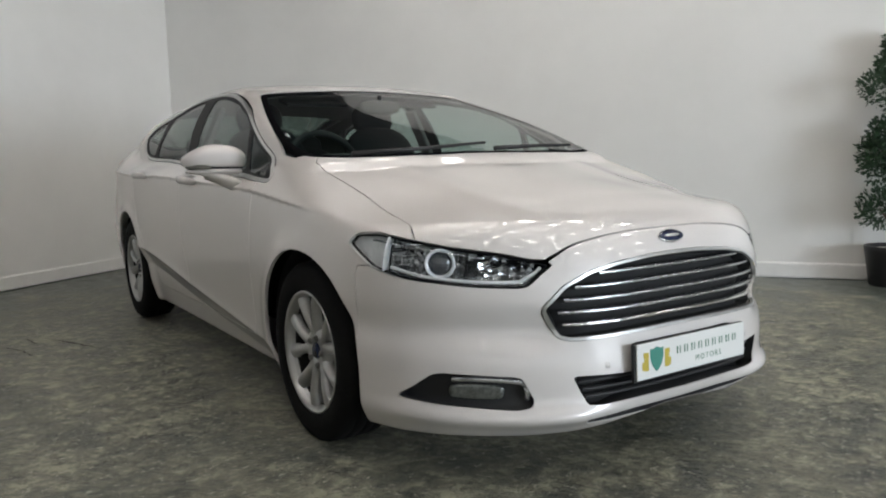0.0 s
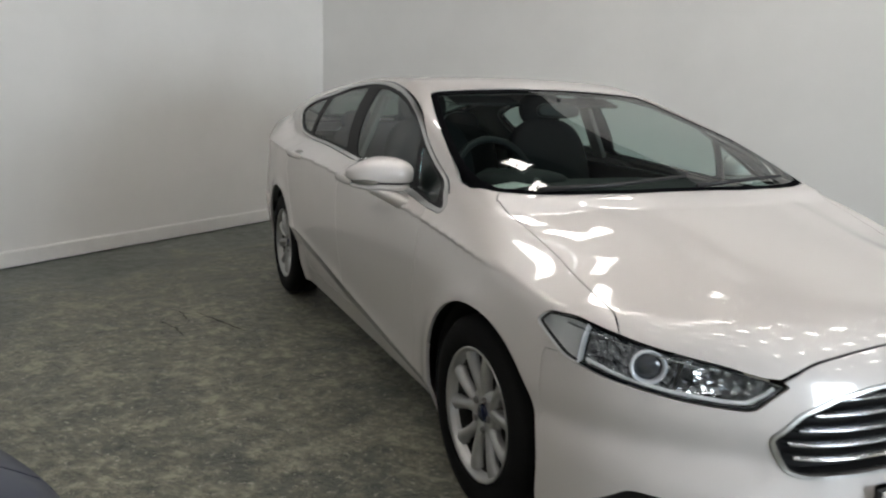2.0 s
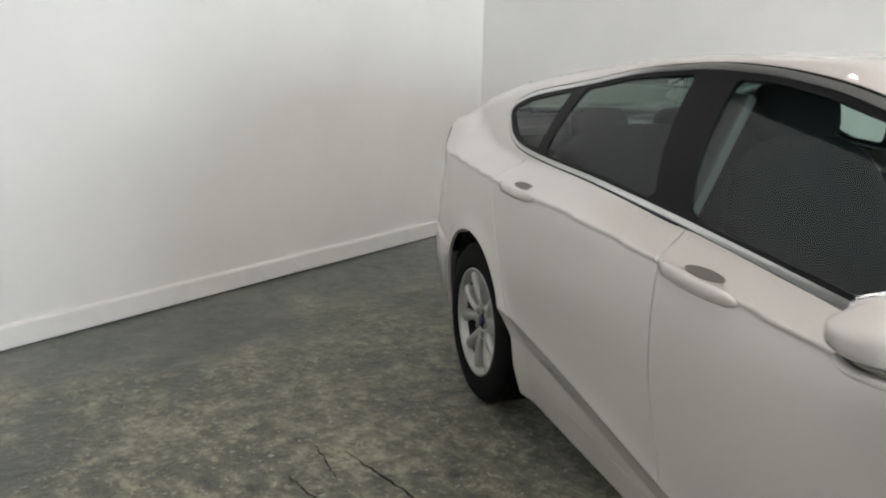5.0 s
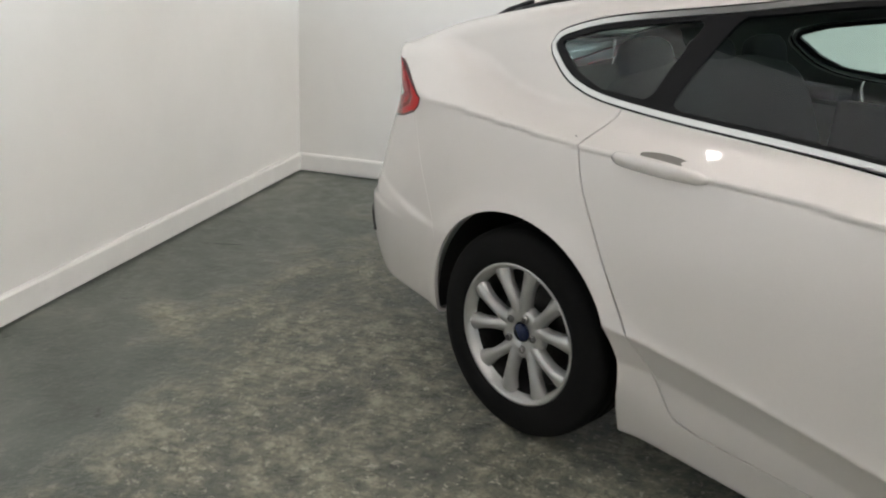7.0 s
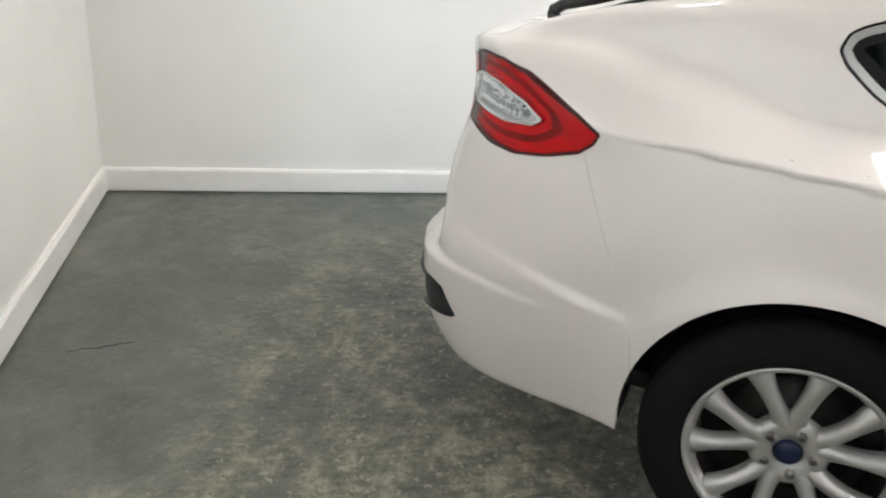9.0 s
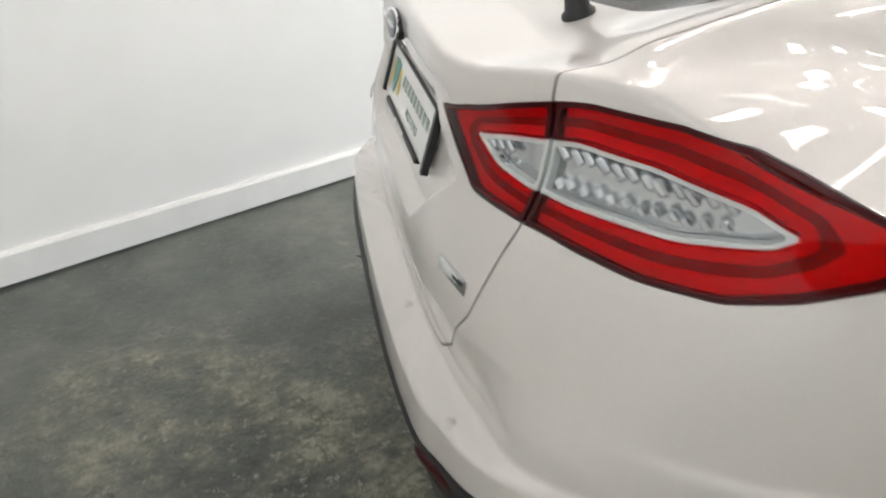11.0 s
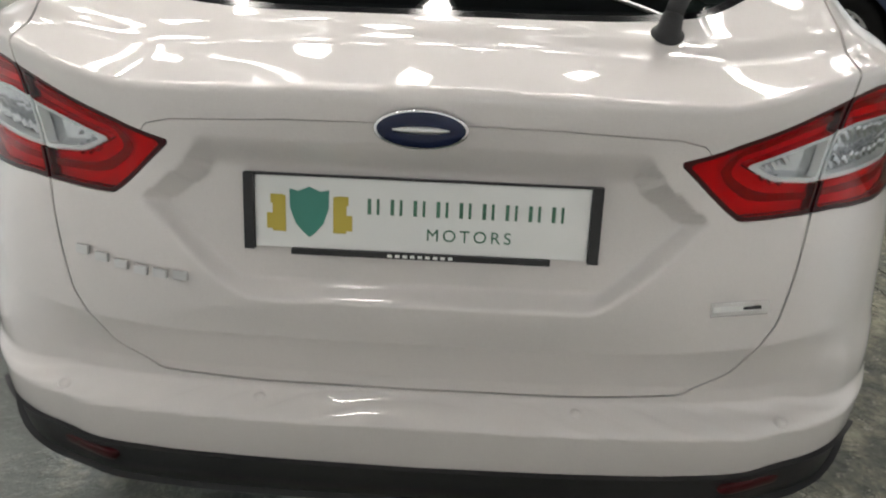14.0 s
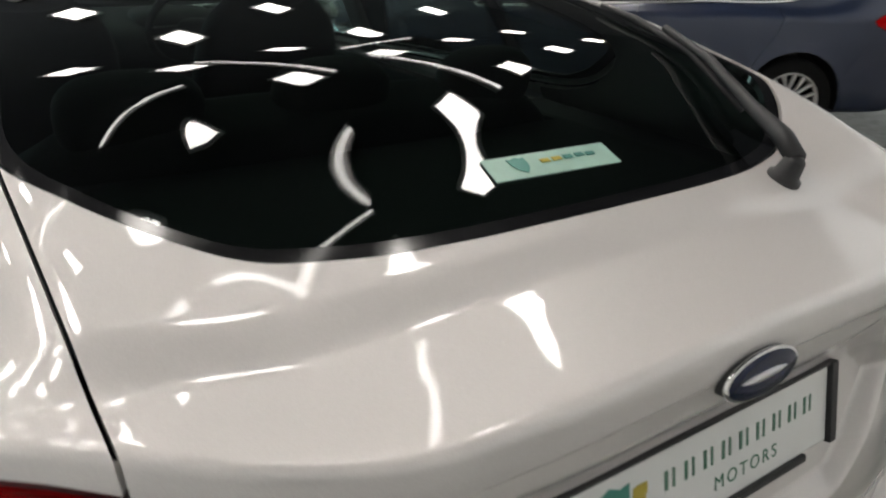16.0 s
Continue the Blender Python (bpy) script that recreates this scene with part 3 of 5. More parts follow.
def inside_of(p2, outline):
    """Signed distance to a closed outline, above zero inside."""
    best = np.full(len(p2), 1e9)
    odd = np.zeros(len(p2), bool)
    for a, b in zip(outline, np.roll(outline, -1, 0)):
        ab, ap = b - a, p2 - a
        t = np.clip((ap @ ab) / max(ab @ ab, 1e-12), 0, 1)
        best = np.minimum(best, np.hypot(*(ap - t[:, None] * ab).T))
        if a[1] != b[1]:
            hit = ((a[1] > p2[:, 1]) != (b[1] > p2[:, 1])) & (p2[:, 0] < (b[0] - a[0]) * (p2[:, 1] - a[1]) / (b[1] - a[1]) + a[0])
            odd ^= hit
    return np.where(odd, best, -best)


def clip(v, f, value):
    """The part of a surface where value is above zero, cut cleanly through its faces."""
    ok = value > 0
    n_ok = ok[f].sum(1)
    whole = f[n_ok == f.shape[1]] if isinstance(f, np.ndarray) else None
    cut_faces = f[(n_ok > 0) & (n_ok < f.shape[1])]
    verts, faces, made = [], [], {}
    for face in cut_faces:
        poly = []
        for a, b in zip(face, np.roll(face, -1)):
            if ok[a]:
                poly.append(int(a))
            if ok[a] != ok[b]:
                key = (min(a, b), max(a, b))
                if key not in made:
                    t = value[key[0]] / (value[key[0]] - value[key[1]])
                    made[key] = len(v) + len(verts)
                    verts.append(v[key[0]] + (v[key[1]] - v[key[0]]) * t)
                poly.append(made[key])
        clean = [p for k, p in enumerate(poly) if p != poly[k - 1]]
        if len(clean) == 3:
            faces.append(clean + [clean[2]])
        elif len(clean) == 4:
            faces.append(clean)
        elif len(clean) >= 5:
            for k in range(1, len(clean) - 1):
                faces.append([clean[0], clean[k], clean[k + 1], clean[k + 1]])
    if verts:
        v = np.vstack([v, np.array(verts)])
    if faces:
        whole = np.vstack([whole, np.array(faces)])
    return v, whole


def compact(v, f):
    used, inverse = np.unique(f, return_inverse=True)
    return v[used], inverse.reshape(f.shape)


def clean_faces(f):
    out = []
    for q in f.tolist():
        c = [p for k, p in enumerate(q) if p != q[k - 1]]
        if len(set(c)) == len(c) and len(c) > 2:
            out.append(c)
    return out


def panel(name, v, f, mat, parent, label="", sink=0.0, rim=.014):
    """One pressed panel of the shell, with its edges turned in."""
    v, f = compact(v, f)
    n = field_normals(v)
    v = v - n * sink
    faces = clean_faces(f)
    if rim:
        count = {}
        for c in faces:
            for a, b in zip(c, c[1:] + c[:1]):
                k = (min(a, b), max(a, b))
                count[k] = 0 if k in count else (a, b)
        edge = [e for e in count.values() if e]
        # the rim has its own copy of the edge, so that the panel's gloss stays true up to it
        nv, inner, outer = len(v), {}, {}
        extra = []
        for a, b in edge:
            for p in (a, b):
                if p not in inner:
                    outer[p] = nv + len(extra)
                    extra.append(v[p])
                    inner[p] = nv + len(extra)
                    extra.append(v[p] - n[p] * rim)
        faces += [[outer[b], outer[a], inner[a], inner[b]] for a, b in edge]
        if extra:
            v = np.vstack([v, np.array(extra)])
    return mesh_object(name, settle(v), faces, mat, parent, label)


def halves(v, f):
    """Split a mirrored region into its two sides (the first is the driver's side)."""
    c = v[f].mean(1)[:, 0]
    return f[c < 0], f[c >= 0]


def yz(v):
    return v[:, 1:3]


def xz(v):
    return np.stack([np.abs(v[:, 0]), v[:, 2]], 1)


def xy(v):
    return np.stack([np.abs(v[:, 0]), v[:, 1]], 1)


def wrap(v):
    return np.stack([np.abs(v[:, 0]) - .9 * (v[:, 1] - 2.3), v[:, 2]], 1)


def limit(value, *tests):
    for t in tests:
        value = np.where(t, value, -.5)
    return value


GAP = .0022
DLO = rounded([(-1.050, .950), (-1.0, .953), (-.65, .968), (0, 1.008), (.6, 1.04), (1.05, 1.066), (1.32, 1.09), (1.43, 1.125), (1.535, 1.212), (1.38, 1.268), (1.02, 1.330),
               (.72, 1.375), (.40, 1.398), (.15, 1.39), (-.08, 1.366), (-.27, 1.328), (-.50, 1.25), (-.76, 1.10), (-1.0, .984)], .2)
PANES = {"front_quarter_glass": rounded([(-.985, .962), (-.665, .980), (-.645, 1.150), (-.74, 1.094)], .04),
         "front_window": rounded([(-.622, .984), (.208, 1.028), (.268, 1.376), (.12, 1.373), (-.07, 1.350), (-.27, 1.311), (-.50, 1.234), (-.60, 1.172)], .05),
         "rear_window": rounded([(.372, 1.038), (1.088, 1.080), (.985, 1.322), (.72, 1.360), (.445, 1.382)], .05),
         "rear_quarter_glass": rounded([(1.150, 1.092), (1.31, 1.104), (1.40, 1.138), (1.498, 1.208), (1.375, 1.252), (1.068, 1.310)], .08)}
SCREEN_EDGE = rounded([(-.3, -1.334), (.25, -1.322), (.48, -1.287), (.62, -1.247), (.735, -1.192), (.777, -1.10), (.782, -1.0), (.773, -.92), (.752, -.815), (.720, -.68), (.666, -.49), (.590, -.245), (.30, -.262), (-.3, -.27)], .1)
REAR_GLASS = rounded([(-.3, 2.192), (.15, 2.190), (.32, 2.176), (.45, 2.140), (.555, 2.068), (.625, 1.985), (.642, 1.90), (.61, 1.70), (.56, 1.34), (.52, 1.27), (-.3, 1.24)], .2, 3)
HEADLAMP = rounded([(-1.748, .752), (-1.775, .785), (-1.86, .791), (-2.0, .765), (-2.18, .733), (-2.272, .70), (-2.244, .632), (-2.149, .637), (-1.98, .656), (-1.865, .68)], .1)
TAIL_LAMP = rounded([(.266, 1.042), (.37, 1.064), (.57, 1.080), (.68, 1.092), (.83, 1.092), (.93, 1.077), (1.0, 1.056), (1.13, 1.013), (1.2, .984), (1.185, .955), (1.15, .930),
                     (1.05, .902), (.946, .886), (.81, .886), (.68, .896), (.56, .908), (.405, .936)], .05)
CLEAR = rounded([(.394, 1.026), (.48, 1.030), (.572, 1.030), (.66, 1.037), (.80, 1.033), (.95, 1.010), (1.03, .982), (.99, .962), (.85, .947), (.65, .949), (.56, .958), (.466, .984)], .08)
GRILLE = rounded([(-.2, .697), (.1, .695), (.25, .682), (.34, .664), (.42, .626), (.475, .566), (.43, .477), (.2, .482), (-.2, .486)], .08)
FOG = rounded([(.80, .289), (.725, .377), (.545, .368), (.515, .30), (.52, .278), (.557, .270), (.726, .280)], .08)
INTAKE = rounded([(-.2, .44), (.225, .44), (.225, .352), (.415, .362), (.372, .268), (-.2, .262)], .05)
SLOT = rounded([(-.2, .226), (.38, .228), (.36, .203), (-.2, .200)], .08)
HOOD = rounded([(-.3, -2.287), (.30, -2.282), (.42, -2.270), (.46, -2.260), (.55, -2.207), (.65, -2.105), (.737, -1.992), (.722, -1.93), (.718, -1.85), (.717, -1.6), (.74, -1.35), (.752, -1.235), (.728, -1.204), (.62, -1.252), (.48, -1.292), (.25, -1.327), (-.3, -1.339)], .06)
FRONT_DOOR = rounded([(-.945, .945), (-.932, .77), (-.905, .60), (-.90, .36), (-.865, .288), (-.03, .288), (.045, .40), (.122, .65), (.14, .80), (.15, .93), (.21, 1.03), (.2, 1.12), (-.68, 1.12)], .08)
REAR_DOOR = rounded([(.21, 1.03), (.15, .93), (.14, .80), (.122, .65), (.045, .40), (-.03, .288), (.875, .288), (1.0, .482), (1.118, .67), (1.222, .86), (1.262, .967), (1.215, 1.09), (1.2, 1.15), (.25, 1.15)], .08)
TAILGATE = rounded([(-.3, .560), (.30, .562), (.45, .570), (.522, .622), (.579, .725), (.590, .80), (.602, .92), (.622, 1.09), (.636, 1.25), (.60, 1.46), (-.3, 1.50)], .06)
VALANCE = rounded([(-.3, .446), (.50, .452), (.80, .475), (.83, .40), (.55, .335), (-.3, .318)], .08)


def split_line(v):
    return np.abs(v[:, 0]) - (.603 + .12 * (v[:, 2] - .925))


def carve(v, f, value, gap=GAP):
    """The region where value is above zero, and what is left, with a gap between."""
    nv, inner = clip(v, f, value - gap)
    mv, rest = clip(v, f, -value - gap)
    return (nv, inner), compact(mv, rest)


def build_car(name, label, paint, fine, parent_m):
    car = thing(name, label, "car", parent_m)
    v, f = shell_grid(*((.015, 130, 240, 330) if fine else (.04, 40, 44, 64)))
    # wheel arches
    for yc, zc in ((-1.425, .332), (1.425, .345)):
        hole = np.hypot(v[:, 1] - yc, np.maximum(v[:, 2], .30) - zc) - .376
        hole = np.where(np.abs(v[:, 0]) > .60, hole, .3)
        v, f = clip(v, f, hole)
    v, f = compact(v, f)
    sides = ("right", "left")

    # side windows: chrome surround, black frame, panes
    (cv, cf), (v, f) = carve(v, f, limit(inside_of(yz(v), DLO) + .0150, np.abs(v[:, 0]) > .45), .0005)
    cv, cf = compact(cv, cf)
    (bv, bf), (cv, cf) = carve(cv, cf, inside_of(yz(cv), DLO), 0)
    for side in halves(cv, cf):
        panel("window_surround", cv, side, TRIM, car, "bright chrome window surround", -.002, .01)
    line = limit(inside_of(yz(v), DLO) + .0205, np.abs(v[:, 0]) > .45, v[:, 2] > 1.0)
    (uv, uf), (v, f) = carve(v, f, line, 0)
    uv, uf = compact(uv, uf)
    for side in halves(uv, uf):
        panel("roof_gutter", uv, side, GLOSS_BLACK, car, "thin black roof gutter", .002, .008)
    bv, bf = compact(bv, bf)
    for pane_name, outline in PANES.items():
        (pv, pf), (bv, bf) = carve(bv, bf, inside_of(yz(bv), outline), .0005)
        for side in halves(pv, pf):
            panel(pane_name, pv, side, TINT if "rear" in pane_name else SCREEN, car, "greenish tinted side glass", .004, .004)
    for side in halves(bv, bf):
        panel("window_frame", bv, side, SATIN_BLACK, car, "black window frame and pillar trim", .001, .012)

    # windscreen and rear glass with their black borders
    for pane_name, outline, test, border, mat in (("windscreen", SCREEN_EDGE, (v[:, 1] < 0) & (v[:, 2] > .99), .03, SCREEN), ("rear_glass", REAR_GLASS, v[:, 1] > 1, .022, BACK_TINT)):
        test = (v[:, 1] < .2) & (v[:, 1] > -1.45) & (v[:, 2] > .88) if pane_name == "windscreen" else (v[:, 1] > 1) & (v[:, 2] > 1)
        (gv, gf), (v, f) = carve(v, f, limit(inside_of(xy(v), outline), test), .002)
        gv, gf = compact(gv, gf)
        (pv, pf), (gv, gf) = carve(gv, gf, inside_of(xy(gv), outline) - border, 0)
        panel(pane_name, pv, pf, mat, car, "large curved sheet of tinted glass", .003, 0)
        panel("glass_border", gv, gf, GLOSS_BLACK if pane_name == "rear_glass" else FRIT, car, "black band round the glass", .003, .012)

    # head lamps
    (hv, hf), (v, f) = carve(v, f, limit(inside_of(yz(v), HEADLAMP), v[:, 1] < -1.6, v[:, 2] > .55), .003)
    hv, hf = compact(hv, hf)
    for side, sign in zip(halves(hv, hf), (-1, 1)):
        lamp = panel("headlight", hv, side, LENS, car, "clear headlight lens", .002, .004)
        (ev, ef), (xv, xf) = carve(hv, side, .0065 - inside_of(yz(hv), HEADLAMP), 0)
        panel("lamp_edge", ev, ef, GLOSS_BLACK, lamp, "black lamp edge", .005, .01)
        if fine:
            head_lamp_inside(lamp, hv, side, sign)
        else:
            panel("reflector", hv, side, SILVER, lamp, "bright reflector", .03, 0)

    # tail lamps, parted by the tailgate's edge
    (tv, tf), (v, f) = carve(v, f, limit(inside_of(wrap(v), TAIL_LAMP), v[:, 1] > 1.8, v[:, 2] > .85, v[:, 2] < 1.14), .0008)
    tv, tf = compact(tv, tf)
    outer, inner = carve(tv, tf, split_line(tv), .003)
    for lv, lf in (outer, inner):
        lv, lf = compact(lv, lf)
        (kv, kf), (rv, rf) = carve(lv, lf, inside_of(wrap(lv), CLEAR), .001)
        kv, kf = compact(kv, kf)
        edge = np.minimum(inside_of(wrap(rv), TAIL_LAMP), np.abs(split_line(rv)) * .9) - .0075
        (sv, sf), (dv, df) = carve(rv, rf, edge, 0)
        for k in (0, 1):
            lamp = panel("tail_light", sv, halves(sv, sf)[k], RED_LENS, car, "glossy red tail light lens", 0, .006)
            panel("lamp_back", sv, halves(sv, sf)[k], LAMP_BACK, lamp, "ribbed reflector behind the red lens", .016, 0)
            from_edge, from_clear = inside_of(wrap(sv), TAIL_LAMP), -inside_of(wrap(sv), CLEAR)
            share = from_edge / np.maximum(from_edge + from_clear, 1e-6)
            (nv, nf), _ = carve(sv, halves(sv, sf)[k], np.minimum(share - .46, .68 - share) * .1, 0)
            if len(nf):
                panel("light_guide", nv, nf, RED_BAND, lamp, "deep red band inside the lamp", .011, 0)
            panel("lens_edge", dv, halves(dv, df)[k], DARK_RED, lamp, "dark red lens border", .001, .012)
            (wv, wf), _ = carve(kv, halves(kv, kf)[k], .0075 - np.minimum(inside_of(wrap(kv), CLEAR), np.abs(split_line(kv))), 0)
            panel("lens_rim", wv, wf, PLATE_WHITE, lamp, "pale rim round the clear lens", .004, .016)
            panel("clear_lens", kv, halves(kv, kf)[k], LENS, lamp, "clear inner lens", .001, .004)
            panel("reflector", kv, halves(kv, kf)[k], SILVER, lamp, "silver lamp reflector", .022, 0)
            if fine:
                lamp_teeth(lamp, kv, halves(kv, kf)[k])

    # openings in the nose
    (gv, gf), (v, f) = carve(v, f, limit(inside_of(xz(v), GRILLE) + .010, v[:, 1] < -1.85, v[:, 2] < .76), .001)
    gv, gf = compact(gv, gf)
    (iv, jf), (gv, gf) = carve(gv, gf, inside_of(xz(gv), GRILLE), 0)
    panel("grille_surround", gv, gf, TRIM, car, "chrome grille surround", -.004, .02)
    grille = panel("grille", iv, jf, DARK, car, "black grille recess", .055, -.05)
    for opening, outline, test in (("fog_recess", FOG, lambda q: q[:, 1] < -1.8), ("lower_intake", INTAKE, lambda q: q[:, 1] < -2), ("lip_slot", SLOT, lambda q: q[:, 1] < -2)):
        (ov, of), (v, f) = carve(v, f, limit(inside_of(xz(v), outline), test(v)), .001)
        ov, of = compact(ov, of)
        for side in (halves(ov, of) if opening == "fog_recess" else (of,)):
            panel(opening, ov, side, DARK if opening == "lower_intake" else BLACK_PLASTIC, car, "black recessed air opening", *((.06, -.058) if opening == "lower_intake" else (.03, -.028)))

    # painted panels
    (pv, pf), (v, f) = carve(v, f, limit(inside_of(xy(v), HOOD), v[:, 1] < -1.0, v[:, 2] > .70))
    panel("bonnet", pv, pf, paint, car)
    (pv, pf), (v, f) = carve(v, f, limit(inside_of(xz(v), TAILGATE), v[:, 1] > 1.30, v[:, 2] > .5), .0022)
    seam = np.interp(np.abs(pv[:, 0]), [0, .2, .36, .40, .43], [1.089, 1.087, 1.077, 1.066, 1.03]) - pv[:, 2]
    (qv, qf), (pv, pf) = carve(pv, pf, seam, .0009)
    gate = panel("tailgate", pv, pf, paint, car)
    panel("plate_field", qv, qf, paint, gate, "pressed field round the plate", 0, .006)
    for door, outline in (("front_door", FRONT_DOOR), ("rear_door", REAR_DOOR)):
        (pv, pf), (v, f) = carve(v, f, limit(inside_of(yz(v), outline), np.abs(v[:, 0]) > .6))
        for side in halves(pv, pf):
            panel(door, pv, side, paint, car)
    (ov, of), (v, f) = carve(v, f, limit(inside_of(xz(v), VALANCE), v[:, 1] > 2.0), .001)
    panel("rear_valance", ov, of, BLACK_PLASTIC, car, "black lower rear valance", .004, -.012)
    low_rear = rounded([(1.985, .96), (1.80, .52), (1.72, .0), (2.8, .0), (2.8, .96)], .03)
    (pv, pf), (v, f) = carve(v, f, inside_of(yz(v), low_rear), .0005)
    panel("rear_bumper", pv, pf, paint, car)
    low_front = rounded([(-1.79, .685), (-1.79, .0), (-2.8, .0), (-2.8, .9), (-2.1, .9), (-2.02, .70)], .03)
    (pv, pf), (v, f) = carve(v, f, inside_of(yz(v), low_front), .0012)
    panel("front_bumper", pv, pf, paint, car)
    panel("body_shell", v, f, paint, car)
    # lining inside the cabin
    lv, lf = clip(v, f, np.minimum(v[:, 2] - .94, np.minimum(v[:, 1] + .95, 2.0 - v[:, 1])))
    panel("headlining", lv, lf, ROOF_CLOTH, car, "pale grey roof lining", .03, 0)
    return car


def surface_point(x, y, z, axis):
    """The place on the shell straight along an axis from a place outside it."""
    p = np.array([x, y, z], float)
    d = np.zeros(3)
    d["xyz".index(axis[1])] = 1.0 if axis[0] == "+" else -1.0
    s = np.linspace(0, 2.5, 2500)
    line = p + s[:, None] * d
    i = int(np.argmax(body_field(line) < 0))
    q = line[i]
    n = field_normals(q[None])[0]
    return Vector(settle(q[None])[0]), Vector(n)


def seat_on(x, y, z, axis, up=(0, 0, 1)):
    """A pose on the shell: z along its normal, y as near to up as can be."""
    q, n = surface_point(x, y, z, axis)
    u = (Vector(up) - n * n.dot(Vector(up))).normalized()
    m = Matrix((u.cross(n), u, n)).transposed().to_4x4()
    return Matrix.Translation(q) @ m


def head_lamp_inside(lamp, hv, side, sign):
    """Bowl in three stretches, two projectors and the running light."""
    away = "-x" if sign > 0 else "+x"
    for name, mat, a, b, depth in (("outer_bowl", LAMP_PALE, -1.905, -1.6, .022), ("middle_bowl", FACET, -2.115, -1.91, .055), ("inner_bowl", FACET_DARK, -2.4, -2.12, .05)):
        bv, bf = clip(hv, side, np.minimum(hv[:, 1] - a, b - hv[:, 1]))
        panel(name, bv, bf, mat, lamp, "lamp reflector bowl", depth, -.03)
    front = Vector((sign * .55, -.83, .03)).normalized()
    for y, z, r, d in ((-2.060, .706, .047, .022),):
        q, n = surface_point(sign * 1.3, y, z, away)
        m = Matrix.Translation(q - n * d) @ front.to_track_quat("Z", "Y").to_matrix().to_4x4()
        bm = lathe(bmesh.new(), [(-.05, r * .8), (-.02, r * .86), (.0, r * .98), (.010, r), (.012, r * .93), (.010, r * .82), (.002, r * .76)], 32, "Z")
        placed_at(bm, m, "lamp_ring", RING, lamp, "bright projector ring")
        bm = lathe(bmesh.new(), [(-.004, r * .78), (.004, r * .6), (.008, r * .3), (.009, .0005)], 24, "Z")
        placed_at(bm, m, "projector_lens", DARK_LENS, lamp, "dark glass projector lens")
    # running light: along the foot of the lamp and up its inner end
    lower = [(-1.92, .688), (-2.02, .664), (-2.12, .653), (-2.20, .648), (-2.232, .650), (-2.252, .675), (-2.258, .694)]
    upper = [(-1.84, .770), (-1.95, .757), (-2.08, .736), (-2.17, .718)]
    for pts, h, mat in ((lower, .0055, DRL), (upper, .0035, SILVER)):
        bm = bmesh.new()
        line = []
        for (ya, za), (yb, zb) in zip(pts, pts[1:]):
            for k in range(6):
                t = k / 6
                q, n = surface_point(sign * 1.3, ya + (yb - ya) * t, za + (zb - za) * t, away)
                line.append(q - n * .014)
        tube(bm, line, h, 8)
        part("running_light", bm, mat, lamp, "bright lamp strip", True)


def placed_at(bm, m, name, mat, owner, label):
    bmesh.ops.transform(bm, matrix=m, verts=bm.verts)
    return part(name, bm, mat, owner, label, True)


def lamp_teeth(lamp, kv, side):
    """Two rows of little bright ridges behind the clear lens."""
    pts = kv[np.unique(side)]
    q = wrap(pts)
    sign = 1 if pts[:, 0].mean() > 0 else -1
    n = field_normals(pts)
    bm = bmesh.new()
    lo, hi = q[:, 0].min() + .03, q[:, 0].max() - .07
    for row, z in enumerate((1.014, .973)):
        for k in range(int((hi - lo) / .027)):
            u = lo + .027 * k
            zz = z - .045 * max(0, u - .70) * (1 if row == 0 else -.1)
            i = int(np.argmin((q[:, 0] - u)**2 + (q[:, 1] - zz)**2))
            c = Vector(settle(pts[i:i + 1])[0]) - Vector(n[i]) * .013
            turn = Vector(n[i]).to_track_quat("Z", "Y").to_matrix()
            block(bm, c, (.012, .026 if row == 0 else .018, .012), .003, turn @ Matrix.Rotation(.75, 3, "Z"), 1)
    part("led_ridges", bm, SILVER, lamp, "row of bright ridges")


# cell colours run from dark to bright to paint the lamp's glints
FACET = material("painted_glint_facets", (.6, .6, .6), .12, .9)
_v = node(FACET, "TexVoronoi", Scale=75.0)
link(FACET, FACET.node_tree.nodes.new("ShaderNodeTexCoord").outputs["Object"], _v.inputs["Vector"])
link(FACET, ramp_node(FACET, _v.outputs["Color"], (.2, (.22, .22, .225)), (.4, (.62, .63, .64)), (.65, (.96, .97, .98))).outputs[0], shader(FACET).inputs["Base Color"])
link(FACET, bump(FACET, _v.outputs["Distance"], .9, .02), shader(FACET).inputs["Normal"])
# same painted glints for the inner bowl, mostly dark cells
FACET_DARK = material("dark_glint_facets", (.1, .1, .1), .12, .9)
_v = node(FACET_DARK, "TexVoronoi", Scale=45.0)
link(FACET_DARK, FACET_DARK.node_tree.nodes.new("ShaderNodeTexCoord").outputs["Object"], _v.inputs["Vector"])
link(FACET_DARK, ramp_node(FACET_DARK, _v.outputs["Color"], (.30, (.03, .03, .032)), (.48, (.22, .22, .225)), (.68, (.90, .91, .92))).outputs[0], shader(FACET_DARK).inputs["Base Color"])
link(FACET_DARK, bump(FACET_DARK, _v.outputs["Distance"], .8, .02), shader(FACET_DARK).inputs["Normal"])
LAMP_PALE = grain(material("pale_lamp_bowl", (.80, .80, .79), .32, .25), 30, .12)
DARK_LENS = material("projector_glass", (.02, .025, .035), .04, 0, 1)
RING = material("pale_projector_ring", (.86, .88, .92), .25, .35, .6)
DRL = material("running_light_white", (.85, .86, .86), .25, 0, .6)

car = build_car("car", "pearl white five-door hatchback car parked on the floor", WHITE, True, Matrix())


